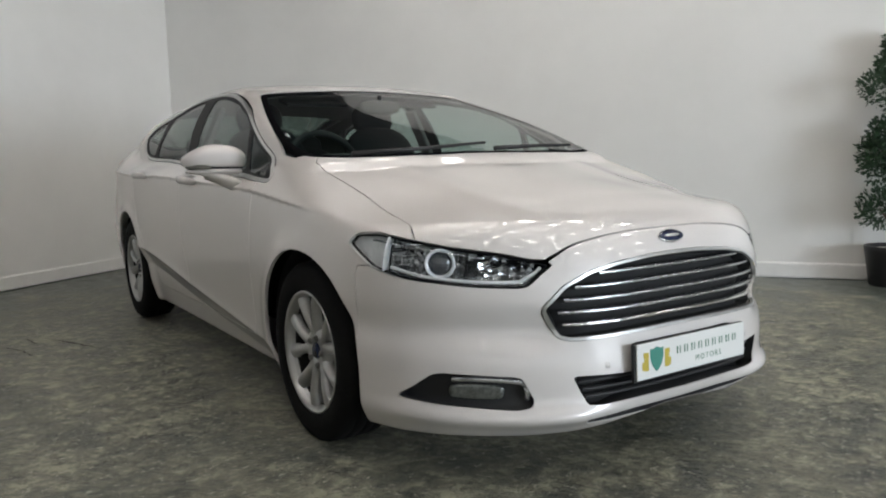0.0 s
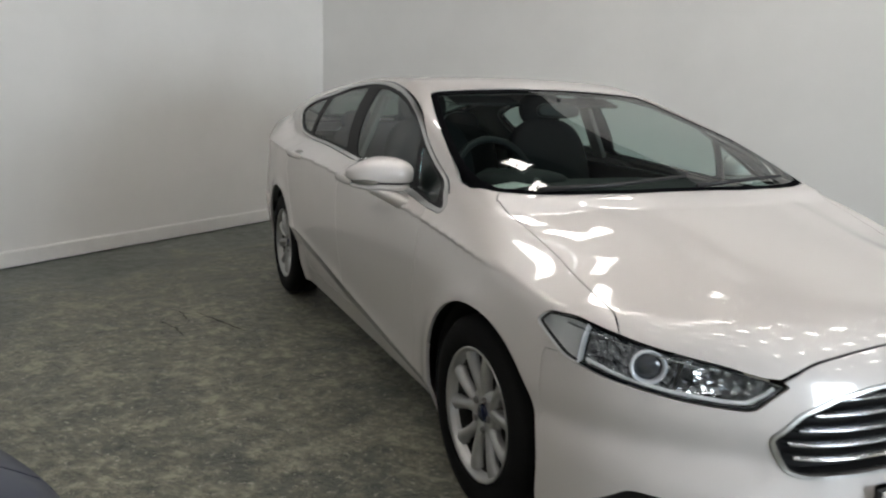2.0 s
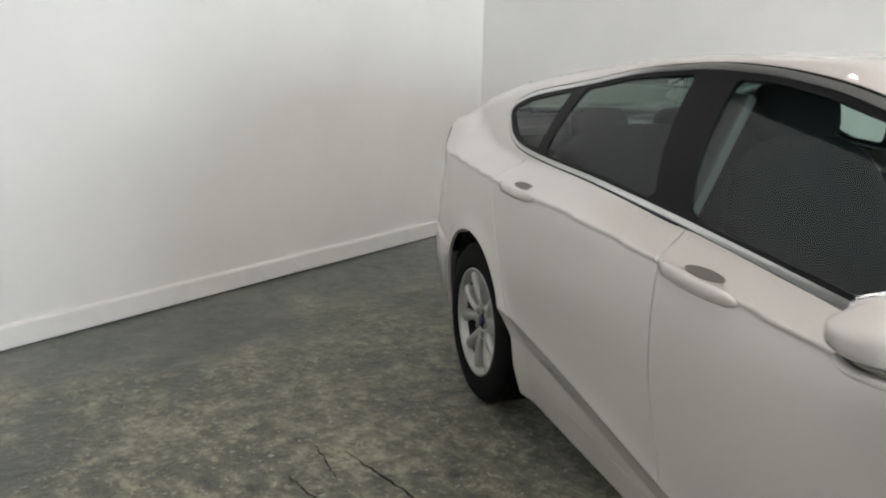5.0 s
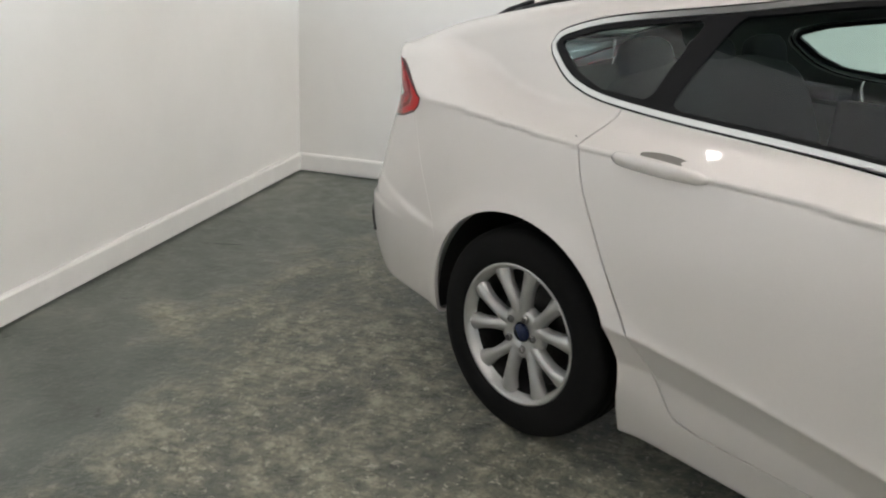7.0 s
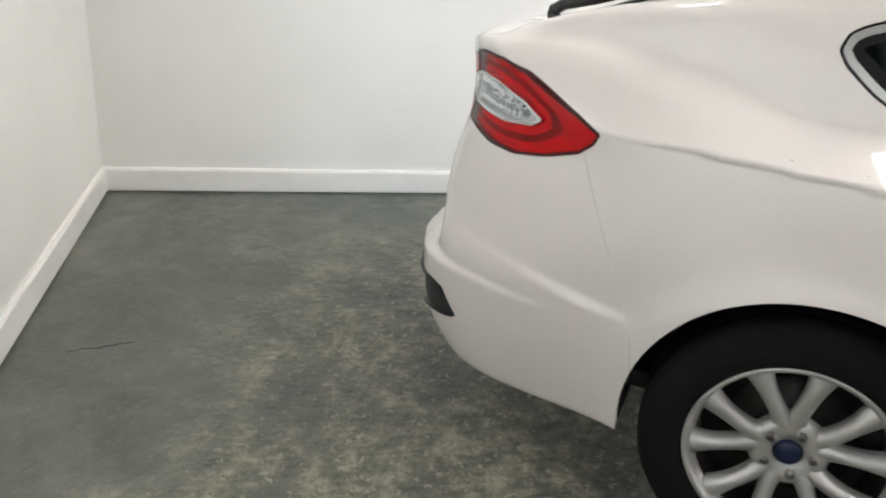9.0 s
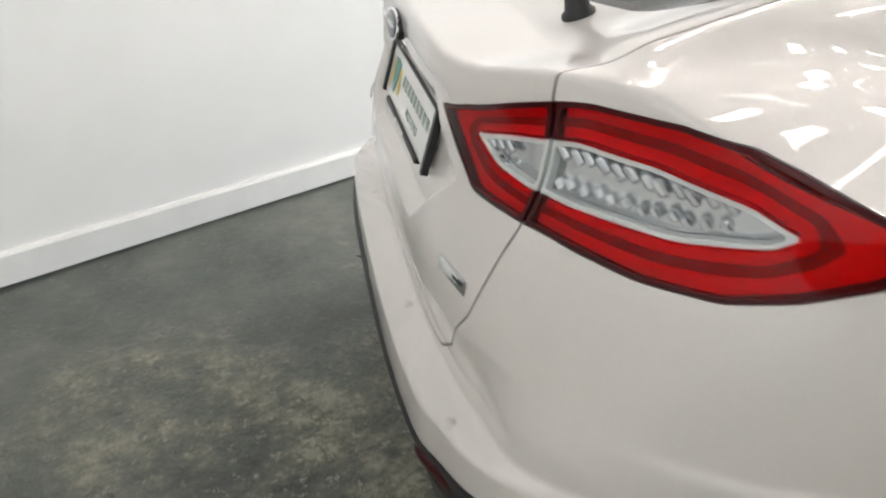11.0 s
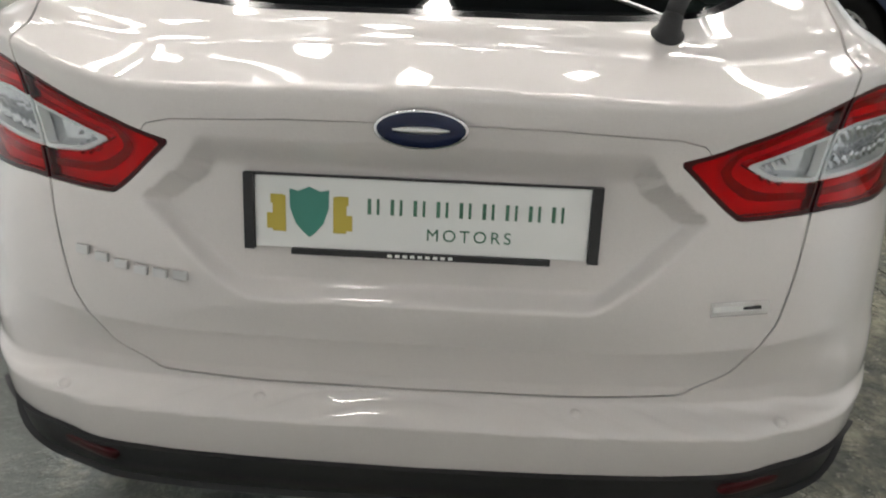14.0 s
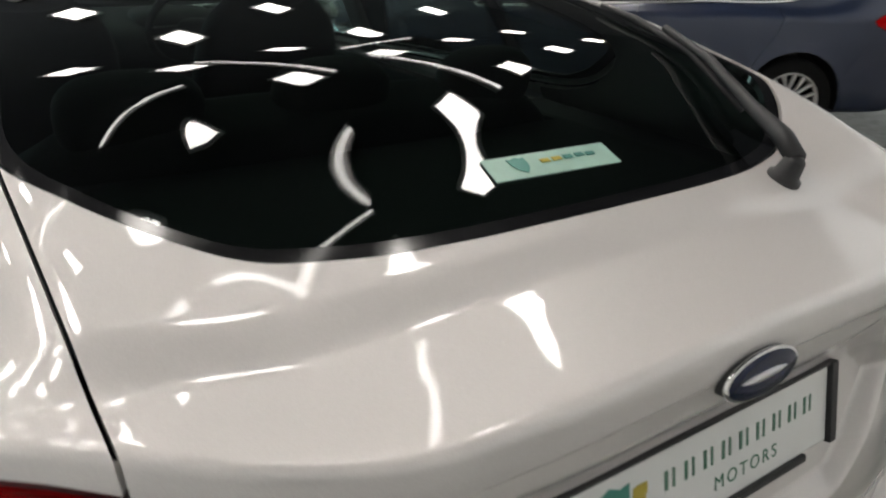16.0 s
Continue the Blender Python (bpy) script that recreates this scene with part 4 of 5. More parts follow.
# ---- wheels ----
def wheel_parts(parent, sign, spokes, m):
    """A wheel whose face looks along -x for sign -1."""
    hub = new("wheel")
    hub.parent, hub.matrix_basis, hub.empty_display_size = parent, m, .1
    s = sign
    bm = bmesh.new()
    w, R = .105, .330
    lathe(bm, [(s * -w * .8, .205), (s * -w, .225), (s * -w * 1.02, .27), (s * -w * .93, .312), (s * -w * .78, R - .004), (s * -.05, R), (s * -.046, R - .007), (s * -.040, R - .007), (s * -.036, R), (s * -.004, R), (s * -.002, R - .007), (s * .002, R - .007), (s * .004, R), (s * .036, R), (s * .040, R - .007), (s * .046, R - .007), (s * .05, R), (s * w * .78, R - .004),
               (s * w * .93, .312), (s * w * 1.02, .27), (s * w * .985, .238), (s * w * .90, .222), (s * w * .6, .21)], 72, "X")
    bmesh.ops.recalc_face_normals(bm, faces=bm.faces)
    part("tyre", bm, RUBBER, hub, "black rubber tyre", True)
    bm = bmesh.new()
    lathe(bm, [(s * -.034, .196), (s * .02, .194), (s * .064, .199)], 60, "X")
    part("rim_barrel", bm, DISC, hub, "inner barrel of the rim, coloured dark as shade", True)
    bm = bmesh.new()
    lathe(bm, [(s * .060, .1985), (s * .072, .203), (s * .083, .212), (s * .094, .225), (s * .099, .223), (s * .098, .216), (s * .090, .210), (s * .076, .205)], 72, "X")
    part("rim", bm, ALLOY, hub, "silver alloy rim", True)
    pitch = 2 * math.pi / spokes
    for k in range(spokes):
        bm = bmesh.new()
        rows = []
        for t in (0, .1, .22, .36, .5, .64, .78, .9, 1):
            r = .060 + (.207 - .060) * t
            half = (.0182 + .0075 * max(0, 1 - t / .3)**1.5 + .0125 * max(0, (t - .55) / .45)**1.7) * 10 / spokes
            # neighbours lean to each other towards the hub
            lean = (1 if k % 2 else -1) * .24 * pitch * (1 - t)**1.5
            x = s * (.066 + .020 * math.sin(t * math.pi * .62) - .004 * t)
            row = []
            for u, dx in ((-1, -.030), (-.96, -.006), (-.45, .0015), (0, .0055), (.45, .0015), (.96, -.006), (1, -.030)):
                w = u * half
                row.append(bm.verts.new((x + s * dx, r * math.cos(lean) - w * math.sin(lean), r * math.sin(lean) + w * math.cos(lean))))
            rows.append(row)
        for p, q in zip(rows, rows[1:]):
            for i in range(6):
                bm.faces.new((p[i], p[i + 1], q[i + 1], q[i]))
        bmesh.ops.recalc_face_normals(bm, faces=bm.faces)
        bmesh.ops.rotate(bm, verts=bm.verts, cent=(0, 0, 0), matrix=Matrix.Rotation(pitch * (k + .5) + .12, 3, "X"))
        part("spoke", bm, ALLOY, hub, "silver alloy spoke", True)
    bm = bmesh.new()
    lathe(bm, [(s * .040, .088), (s * .060, .084), (s * .069, .072), (s * .070, .062), (s * .066, .034), (s * .064, .032)], 40, "X")
    part("hub_disc", bm, ALLOY, hub, "silver wheel centre", True)
    bm = bmesh.new()
    lathe(bm, [(s * .060, .030), (s * .071, .028), (s * .075, .022), (s * .076, .0005)], 32, "X")
    part("centre_cap", bm, BADGE_BLUE, hub, "blue wheel centre cap", True)
    for k in range(5):
        a = 2 * math.pi * (k + .5) / 5
        bm = bmesh.new()
        lathe(bm, [(s * .055, .0128), (s * .075, .0128), (s * .079, .0085), (s * .073, .006)], 6, "X")
        bmesh.ops.translate(bm, verts=bm.verts, vec=(0, .053 * math.cos(a), .053 * math.sin(a)))
        part("wheel_nut", bm, STEEL, hub, "dark steel wheel nut")
    bm = bmesh.new()
    lathe(bm, [(s * -.012, .02), (s * -.012, .148), (s * -.030, .148), (s * -.030, .02)], 40, "X")
    part("brake_disc", bm, DISC, hub, "brake disc behind the spokes", True)
    # near-black disc added to stand for the shade behind the wheel
    bm = bmesh.new()
    lathe(bm, [(s * -.035, .0005), (s * -.035, .195)], 32, "X")
    part("wheel_shade_disc", bm, DARK, hub)
    return hub


def add_wheels(owner, spokes):
    for y in (-1.425, 1.425):
        for sign in (-1, 1):
            wheel_parts(owner, sign, spokes, pose(sign * .80, y, .330))
            bm = bmesh.new()
            steps = 40
            for k in range(steps + 1):
                a = math.pi * (-.06 + 1.12 * k / steps)
                zc = .332 if y < 0 else .345
                for x in (sign * .55, sign * .872):
                    bm.verts.new((x, y + .382 * math.cos(a), zc + .382 * math.sin(a)))
            bm.verts.ensure_lookup_table()
            for k in range(steps):
                bm.faces.new([bm.verts[i] for i in (2 * k, 2 * k + 1, 2 * k + 3, 2 * k + 2)])
            inner = [bm.verts[2 * k] for k in range(steps + 1)]
            bm.faces.new(inner)
            part("arch_liner", bm, DARK, owner, "black wheel arch liner")


add_wheels(car, 10)


# ---- fittings of the white car ----
def placed(name, bm, mat, m, parent, label="", smooth=False):
    bmesh.ops.transform(bm, matrix=m, verts=bm.verts)
    return part(name, bm, mat, parent, label, smooth)


def super_round(bm, size, power=2.6, rings=16, steps=28):
    """A rounded lump, squarer than an egg."""
    def sp(c, e):
        return math.copysign(abs(c)**e, c)
    e = 2 / power
    rows = []
    for i in range(rings + 1):
        a = -math.pi / 2 + math.pi * i / rings
        rows.append([bm.verts.new((size[0] * sp(math.cos(a), e) * sp(math.cos(2 * math.pi * k / steps), e), size[1] * sp(math.cos(a), e) * sp(math.sin(2 * math.pi * k / steps), e),
                                   size[2] * sp(math.sin(a), e))) for k in range(steps)])
    for p, q in zip(rows, rows[1:]):
        for k in range(steps):
            bm.faces.new((p[k], p[(k + 1) % steps], q[(k + 1) % steps], q[k]))
    bmesh.ops.remove_doubles(bm, verts=bm.verts, dist=1e-5)
    return bm


def door_mirror(sign):
    hub = new("door_mirror")
    hub.parent, hub.matrix_basis = car, pose(sign * .955, -.615, 1.034, 0, 0, sign * 24)
    hub["label"] = "pearl white door mirror with indicator strip"
    # cap: tall and round towards the car, drawn out low and thin at its far end, cut flat below
    bm = super_round(bmesh.new(), (.138, .080, .066), 2.6, 24, 40)
    for v in bm.verts:
        u = v.co.x * sign / .138
        if v.co.z > 0:
            v.co.z *= 1 - .62 * max(0, u)**1.6 - .10 * max(0, -u)**2
        else:
            v.co.z = max(v.co.z, -.030 + .004 * u)
        if v.co.y > .03:
            v.co.y = .03 + (v.co.y - .03) * .3
        v.co.y += .016 * max(0, u)**2
    part("mirror_cap", bm, WHITE, hub, "", True)
    bm = super_round(bmesh.new(), (.104, .006, .044), 3.2, 10, 24)
    bmesh.ops.translate(bm, verts=bm.verts, vec=(0, .047, .012))
    part("mirror_glass", bm, CHROME, hub, "silvered mirror glass", True)
    # dark waist between cap and lower shell, with the indicator set into its outer half
    bm = super_round(bmesh.new(), (.119, .073, .012), 3, 8, 36)
    for v in bm.verts:
        v.co.y += .016 * max(0, v.co.x * sign / .126)**2
    bmesh.ops.translate(bm, verts=bm.verts, vec=(0, 0, -.033))
    part("waist", bm, BLACK_PLASTIC, hub, "black gap above the lower shell", True)
    bm = bmesh.new()
    last = None
    for k in range(17):
        t = k / 16
        u = -.005 + 1.0 * t
        y = -.080 * max(0, 1 - abs(u * .985)**2.3)**(1 / 2.3) + .016 * max(0, u)**2 - .003
        h = .011 * math.sin(math.pi * min(1, .12 + t * .95))**.6
        z = -.033 + .004 * t
        x = sign * u * .126
        row = [bm.verts.new((x, y + .002, z - h)), bm.verts.new((x, y - .002, z)), bm.verts.new((x, y + .002, z + h))]
        if last:
            for i in range(2):
                bm.faces.new((last[i], last[i + 1], row[i + 1], row[i]))
        last = row
    part("indicator", bm, INDICATOR, hub, "clear indicator lens", True)
    bm = super_round(bmesh.new(), (.122, .077, .020), 2.6, 12, 36)
    for v in bm.verts:
        v.co.y += .016 * max(0, v.co.x * sign / .126)**2
        v.co.z *= 1 - .35 * max(0, v.co.x * sign / .126)
    bmesh.ops.translate(bm, verts=bm.verts, vec=(0, 0, -.051))
    part("lower_shell", bm, WHITE, hub, "", True)
    # blade that runs down to the door
    bm = bmesh.new()
    rows = []
    for t in np.linspace(0, 1, 12):
        c = Vector((sign * (.050 - .255 * t), .010 - .094 * t, -.060 - .105 * t**1.25))
        w, d = .074 - .024 * t, .026 + .014 * math.sin(math.pi * t)
        rows.append([bm.verts.new(c + Vector((sign * .2, 1, 0)).normalized() * (math.cos(a) * w) + Vector((sign * .30, 0, 1)).normalized() * (math.sin(a) * d)) for a in np.linspace(0, 2 * math.pi, 21)[:-1]])
    for p, q in zip(rows, rows[1:]):
        for k in range(20):
            bm.faces.new((p[k], p[(k + 1) % 20], q[(k + 1) % 20], q[k]))
    bmesh.ops.recalc_face_normals(bm, faces=bm.faces)
    part("mirror_foot", bm, WHITE, hub, "", True)


INDICATOR = material("indicator_clear", (.26, .25, .22), .12, .4, 1)
door_mirror(-1)
door_mirror(1)


def door_handle(sign, y0, y1, z0, z1):
    """A pull handle from y0 (front) to y1, over a flat patch of painted shade."""
    hub = new("door_handle")
    hub.parent = car
    hub["label"] = "body-coloured pull handle"
    bm = bmesh.new()
    rows = []
    for t in np.linspace(0, 1, 15):
        y, z = y0 + (y1 - y0) * t, z0 + (z1 - z0) * t
        q, n = surface_point(sign * 1.3, y, z, "-x" if sign > 0 else "+x")
        n = Vector((sign, 0, .25)).normalized()
        lift = .033 * (1 - abs(2 * t - 1)**3.6) + .003
        h = .0145 + .006 * (1 - abs(2 * t - 1)**2) - (.008 if t in (0, 1) else 0)
        c = q + n * lift
        rows.append([bm.verts.new(c + Vector((0, 0, 1)) * (math.sin(a) * h) + n * (math.cos(a) * .010)) for a in np.linspace(0, 2 * math.pi, 13)[:-1]])
    for p, q in zip(rows, rows[1:]):
        for k in range(12):
            bm.faces.new((p[k], p[(k + 1) % 12], q[(k + 1) % 12], q[k]))
    bm.faces.new(rows[0])
    bm.faces.new(list(reversed(rows[-1])))
    bmesh.ops.recalc_face_normals(bm, faces=bm.faces)
    part("grip", bm, WHITE, hub, "", True)
    # no hollow is pressed in: a flat grey disc paints its shade
    bm = bmesh.new()
    yc, zc = y0 + (y1 - y0) * .5, z0 + (z1 - z0) * .5 + .020
    m = seat_on(sign * 1.3, yc, zc, "-x" if sign > 0 else "+x")
    ring = [bm.verts.new((.066 * math.cos(a), .017 * math.sin(a), .0022)) for a in np.linspace(0, 2 * math.pi, 25)[:-1]]
    centre = bm.verts.new((0, 0, .0012))
    for k in range(24):
        bm.faces.new((ring[k], ring[(k + 1) % 24], centre))
    placed("grip_shade", bm, GRIP_SHADE, m, hub, "flat grey patch painted as shade behind the grip", True)


GRIP_SHADE = material("grip_shade", (.16, .152, .138), .5)
for s in (-1, 1):
    door_handle(s, -.140, .130, .926, .932)
    door_handle(s, .880, 1.145, .952, .962)

# grille bars
for k in range(5):
    bm = bmesh.new()
    last = None
    z = .515 + .037 * k
    half = float(np.interp(z, [.47, .566, .626, .664, .69], [.42, .455, .40, .32, .20])) - .012
    for t in np.linspace(-1, 1, 41):
        x = half * t
        q, n = surface_point(x, -3.2, z, "+y")
        row = [bm.verts.new(q + Vector((0, dy, dz))) for dy, dz in ((.034, -.009), (.008, -.006), (.003, .0), (.007, .0045), (.034, .006))]
        if last:
            for i in range(4):
                bm.faces.new((last[i], last[i + 1], row[i + 1], row[i]))
        last = row
    bmesh.ops.recalc_face_normals(bm, faces=bm.faces)
    part("grille_bar", bm, GRILLE_BAR if k else CHROME, car, "bright horizontal grille bar", True)

# bars across the lower intake
for z in (.288, .312, .338):
    bm = bmesh.new()
    last = None
    half = float(np.interp(z, [.262, .362], [.35, .395]))
    for t in np.linspace(-1, 1, 25):
        q, n = surface_point(half * t, -3.2, z, "+y")
        row = [bm.verts.new(q + Vector((0, dy, dz))) for dy, dz in ((.045, -.004), (.024, -.005), (.022, .003), (.045, .005))]
        if last:
            for i in range(3):
                bm.faces.new((last[i], last[i + 1], row[i + 1], row[i]))
        last = row
    bmesh.ops.recalc_face_normals(bm, faces=bm.faces)
    part("intake_bar", bm, BLACK_PLASTIC, car, "black intake bar", True)

# fog lamps in their recesses
for s in (-1, 1):
    m = seat_on(s * .645, -3.2, .318, "+y")
    fog = new("fog_light")
    fog.parent, fog.matrix_basis = car, m @ pose(0, 0, -.022)
    fog["label"] = "long clear fog lamp in a black bezel"
    bm = super_round(bmesh.new(), (.085, .024, .010), 4, 8, 28)
    part("fog_lens", bm, FOG_GLASS, fog, "frosted clear lens", True)
    bm = bmesh.new()
    for line in ([(-.05, .038), (.0, .041), (.05, .039), (.10, .033), (.112, .020)], [(.112, .020), (.117, .0), (.113, -.022)]):
        pts = []
        for u, w in line:
            q, n = surface_point(s * (.645 - u), -3.2, .318 + w, "+y")
            pts.append(m.inverted() @ (q - n * .012) + Vector((0, 0, .018)))
        tube(bm, pts, .0105, 8)
    part("light_strip", bm, SILVER, fog, "bright trim bar", True)

# number plates: white blanks with a green and gold crest
def shield(bm, w, h, z):
    outline = [(-1, 1), (-.55, .92), (0, 1.12), (.55, .92), (1, 1), (.98, .2), (.7, -.45), (.3, -.85), (0, -1.05), (-.3, -.85), (-.7, -.45), (-.98, .2)]
    vs = [bm.verts.new((x * w, y * h, z)) for x, y in outline]
    bm.faces.new(vs)
    lo = [bm.verts.new((v.co.x, v.co.y, 0)) for v in vs]
    for k in range(len(vs)):
        bm.faces.new((vs[k], lo[k], lo[(k + 1) % len(vs)], vs[(k + 1) % len(vs)]))
    return bm


def bar(bm, x, y, w, h, z, t=.0006):
    return block(bm, (x, y, z), (w, h, t))


def lettering(text, size, m, mat, parent, label, gap=1.25):
    c = bpy.data.curves.new("writing", "FONT")
    c.body, c.size, c.align_x, c.align_y, c.extrude, c.space_character = text, size, "CENTER", "CENTER", .0003, gap
    ob = new("writing", c)
    dg = bpy.context.evaluated_depsgraph_get()
    me = bpy.data.meshes.new_from_object(ob.evaluated_get(dg))
    bpy.data.objects.remove(ob)
    out = new("writing", me)
    me.materials.clear()
    me.materials.append(mat)
    out.parent, out.matrix_basis = parent, m
    out["label"] = label
    return out


def number_plate(name, m, w, h, holder):
    hub = new(name)
    hub.parent, hub.matrix_basis = car, m
    hub["label"] = "white show plate with green lettering and gold crest"
    bm = block(bmesh.new(), (0, 0, .003), (w, h, .006), .0025)
    part("plate_sheet", bm, PLATE_WHITE, hub)
    if holder:
        bm = block(bmesh.new(), (-w / 2 - .008, 0, .006), (.016, h + .006, .014), .002)
        part("holder_end", bm, BLACK_PLASTIC, hub, "black plate holder end")
        bm = block(bmesh.new(), (w / 2 + .008, 0, .006), (.016, h + .006, .014), .002)
        part("holder_end", bm, BLACK_PLASTIC, hub, "black plate holder end")
        bm = block(bmesh.new(), (0, -h / 2 - .004, .006), (w * .78, .010, .012), .002)
        strip = part("holder_strip", bm, BLACK_PLASTIC, hub, "black holder strip with pale print")
        for k in range(9):
            bm = bar(bmesh.new(), -.046 + .0115 * k, -h / 2 - .004, .007, .0045, .0123)
            part("print_mark", bm, PAPER, strip)
        bm = block(bmesh.new(), (0, h / 2 + .0015, .005), (w, .003, .010))
        part("holder_top", bm, BLACK_PLASTIC, hub)
    else:
        bm = block(bmesh.new(), (0, -.004, -.008), (w * 1.02, h * 1.06, .012), .003)
        part("plate_backing", bm, BLACK_PLASTIC, hub, "black plate backing")
    crest = new("crest")
    crest.parent, crest.matrix_basis = hub, pose(-w * .335, 0, .0062)
    part("shield", shield(bmesh.new(), .030, .036, .0012), TEAL, crest, "teal shield")
    for s in (-1, 1):
        bm = bmesh.new()
        block(bm, (s * .046, -.002, .0004), (.020, .056, .0008), .0003)
        block(bm, (s * .055, -.014, .0004), (.020, .024, .0007))
        block(bm, (s * .050, .020, .0004), (.018, .014, .0006))
        part("supporter", bm, GOLD, crest, "gold crest block")
    # the trade name, as plain upright bars
    for k in range(9):
        bm = bmesh.new()
        x = -.072 + .0345 * k
        bar(bm, x - .0065, .014, .0055, .024, .0065)
        bar(bm, x + .0065, .014, .0040, .024, .0065)
        part("name_bar", bm, GREEN_INK, hub, "green bar the height of a letter")
    lettering("MOTORS", .026, pose(.072, -.027, .0063), GREEN_INK, hub, "green word on the plate", 1.35)
    return hub


# rear plate leans with the tailgate
xr = Vector((-1, 0, 0))
ur = Vector((0, -.21, .98)).normalized()
m = Matrix((xr, ur, xr.cross(ur))).transposed().to_4x4()
number_plate("number_plate", Matrix.Translation((0, 2.397, .870)) @ m, .505, .112, True)
xf = Vector((1, 0, 0))
uf = Vector((0, .03, 1)).normalized()
m = Matrix((xf, uf, xf.cross(uf))).transposed().to_4x4()
number_plate("number_plate", Matrix.Translation((0, -2.402, .388)) @ m, .52, .112, False)


def oval_badge(m, a, b):
    hub = new("badge")
    hub.parent, hub.matrix_basis = car, m
    hub["label"] = "dark blue oval badge with a chrome edge"
    def oval(bm, ka, kb, z0, z1, dome):
        rows = []
        for f, z in ((1.0, z0), (1.0, z1 - .001), (.97, z1), (.6, z1 + dome), (.02, z1 + dome)):
            rows.append([bm.verts.new((ka * f * math.cos(t), kb * f * math.sin(t), z)) for t in np.linspace(0, 2 * math.pi, 41)[:-1]])
        for p, q in zip(rows, rows[1:]):
            for k in range(40):
                bm.faces.new((p[k], p[(k + 1) % 40], q[(k + 1) % 40], q[k]))
        return bm
    part("badge_back", oval(bmesh.new(), a * .97, b * .96, -.014, .001, 0), BLACK_PLASTIC, hub, "black badge back", True)
    part("badge_edge", oval(bmesh.new(), a, b, .0, .004, 0), CHROME, hub, "chrome badge edge", True)
    part("badge_field", oval(bmesh.new(), a * .94, b * .90, .002, .0048, .001), BADGE_BLUE, hub, "dark blue badge field", True)
    bm = bmesh.new()
    tube(bm, [(-a * .60, 0, .0050), (-a * .35, 0, .0045), (0, 0, .0042), (a * .35, 0, .0045), (a * .60, 0, .0050)], [.0015, .0048, .0058, .0048, .0015], 10)
    part("badge_bar", bm, TRIM, hub, "plain bright bar", True)


xb = Vector((-1, 0, 0))
ub = Vector((0, -.10, .995)).normalized()
oval_badge(Matrix.Translation((0, 2.436, 1.021)) @ Matrix((xb, ub, xb.cross(ub))).transposed().to_4x4(), .066, .028)
oval_badge(seat_on(0, -3.4, .748, "+y") @ pose(0, 0, .003), .058, .023)

# raised model name and trim mark on the tailgate, as plain bars
name = new("model_name")
name.parent = car
name["label"] = "row of raised chrome letter-like strokes"
for k in range(6):
    m = seat_on(.543 - .034 * k, 3.4, .818 + .001 * k, "-y")
    placed("name_bar", block(bmesh.new(), (0, 0, .006), (.024, .015, .005), .0015), TRIM, m, name)
m = seat_on(-.507, 3.4, .778, "-y")
trim = new("trim_badge")
trim.parent, trim.matrix_basis = car, m
trim["label"] = "small chrome trim badge"
part("badge_plate", block(bmesh.new(), (0, 0, .0015), (.098, .024, .003), .0012), CHROME, trim)
part("badge_band", block(bmesh.new(), (-.012, .001, .0028), (.066, .010, .002), .0006), PLATE_WHITE, trim)
part("badge_print", block(bmesh.new(), (.02, .001, .0035), (.03, .005, .002)), BLACK_PLASTIC, trim)

# round parking sensors
for x, z, ax in ((-.31, .385, "+y"), (.31, .385, "+y"), (-.27, .545, "-y"), (.27, .545, "-y"), (-.62, .54, "-y"), (.62, .54, "-y")):
    m = seat_on(x, -3.4 if ax == "+y" else 3.4, z, ax)
    bm = lathe(bmesh.new(), [(-.002, .0125), (.0006, .0125), (.0008, .011), (-.0008, .0105), (.0012, .0095), (.0015, .0003)], 20, "Z")
    placed("parking_sensor", bm, WHITE, m, car, "round painted parking sensor", True)

# red reflectors in the rear valance
for s in (-1, 1):
    m = seat_on(s * .60, 3.4, .415, "-y")
    placed("reflector", super_round(bmesh.new(), (.07, .014, .012), 4, 8, 24), DARK_RED, m @ pose(0, 0, -.012), car, "dark red rear reflector", True)

# rear wiper
hub = new("rear_wiper")
hub.parent = car
hub["label"] = "black rear wiper parked along the glass edge"
def over_glass(x, y, lift):
    q, n = surface_point(x, y, 2.2, "-z")
    return q + n * lift
m = seat_on(-.368, 2.205, 2.2, "-z", (0, 1, 0))
bm = lathe(bmesh.new(), [(-.005, .027), (.004, .026), (.009, .020), (.034, .016), (.040, .010), (.041, .0005)], 24, "Z")
placed("pivot_cap", bm, BLACK_PLASTIC, m, hub, "black pivot cap", True)
bm = tube(bmesh.new(), [over_glass(-.368, 2.205, .036), over_glass(-.385, 2.165, .046), over_glass(-.43, 2.08, .040), over_glass(-.505, 1.93, .030), over_glass(-.535, 1.80, .026)], [.015, .016, .012, .009, .007], 10)
part("wiper_arm", bm, BLACK_PLASTIC, hub, "", True)
bm = tube(bmesh.new(), [over_glass(-.46, 2.05, .012), over_glass(-.525, 1.88, .014), over_glass(-.545, 1.72, .014), over_glass(-.548, 1.62, .010)], [.005, .008, .008, .005], 8)
part("wiper_blade", bm, BLACK_PLASTIC, hub, "", True)

# front wipers under the bonnet edge
for pts in ([(-.60, -1.245), (-.30, -1.275), (.05, -1.24)], [(.05, -1.31), (.30, -1.265), (.60, -1.185)]):
    bm = tube(bmesh.new(), [over_glass(x, y, .014) for x, y in pts], [.010, .008, .006], 8)
    part("wiper_arm", bm, BLACK_PLASTIC, car, "black windscreen wiper", True)

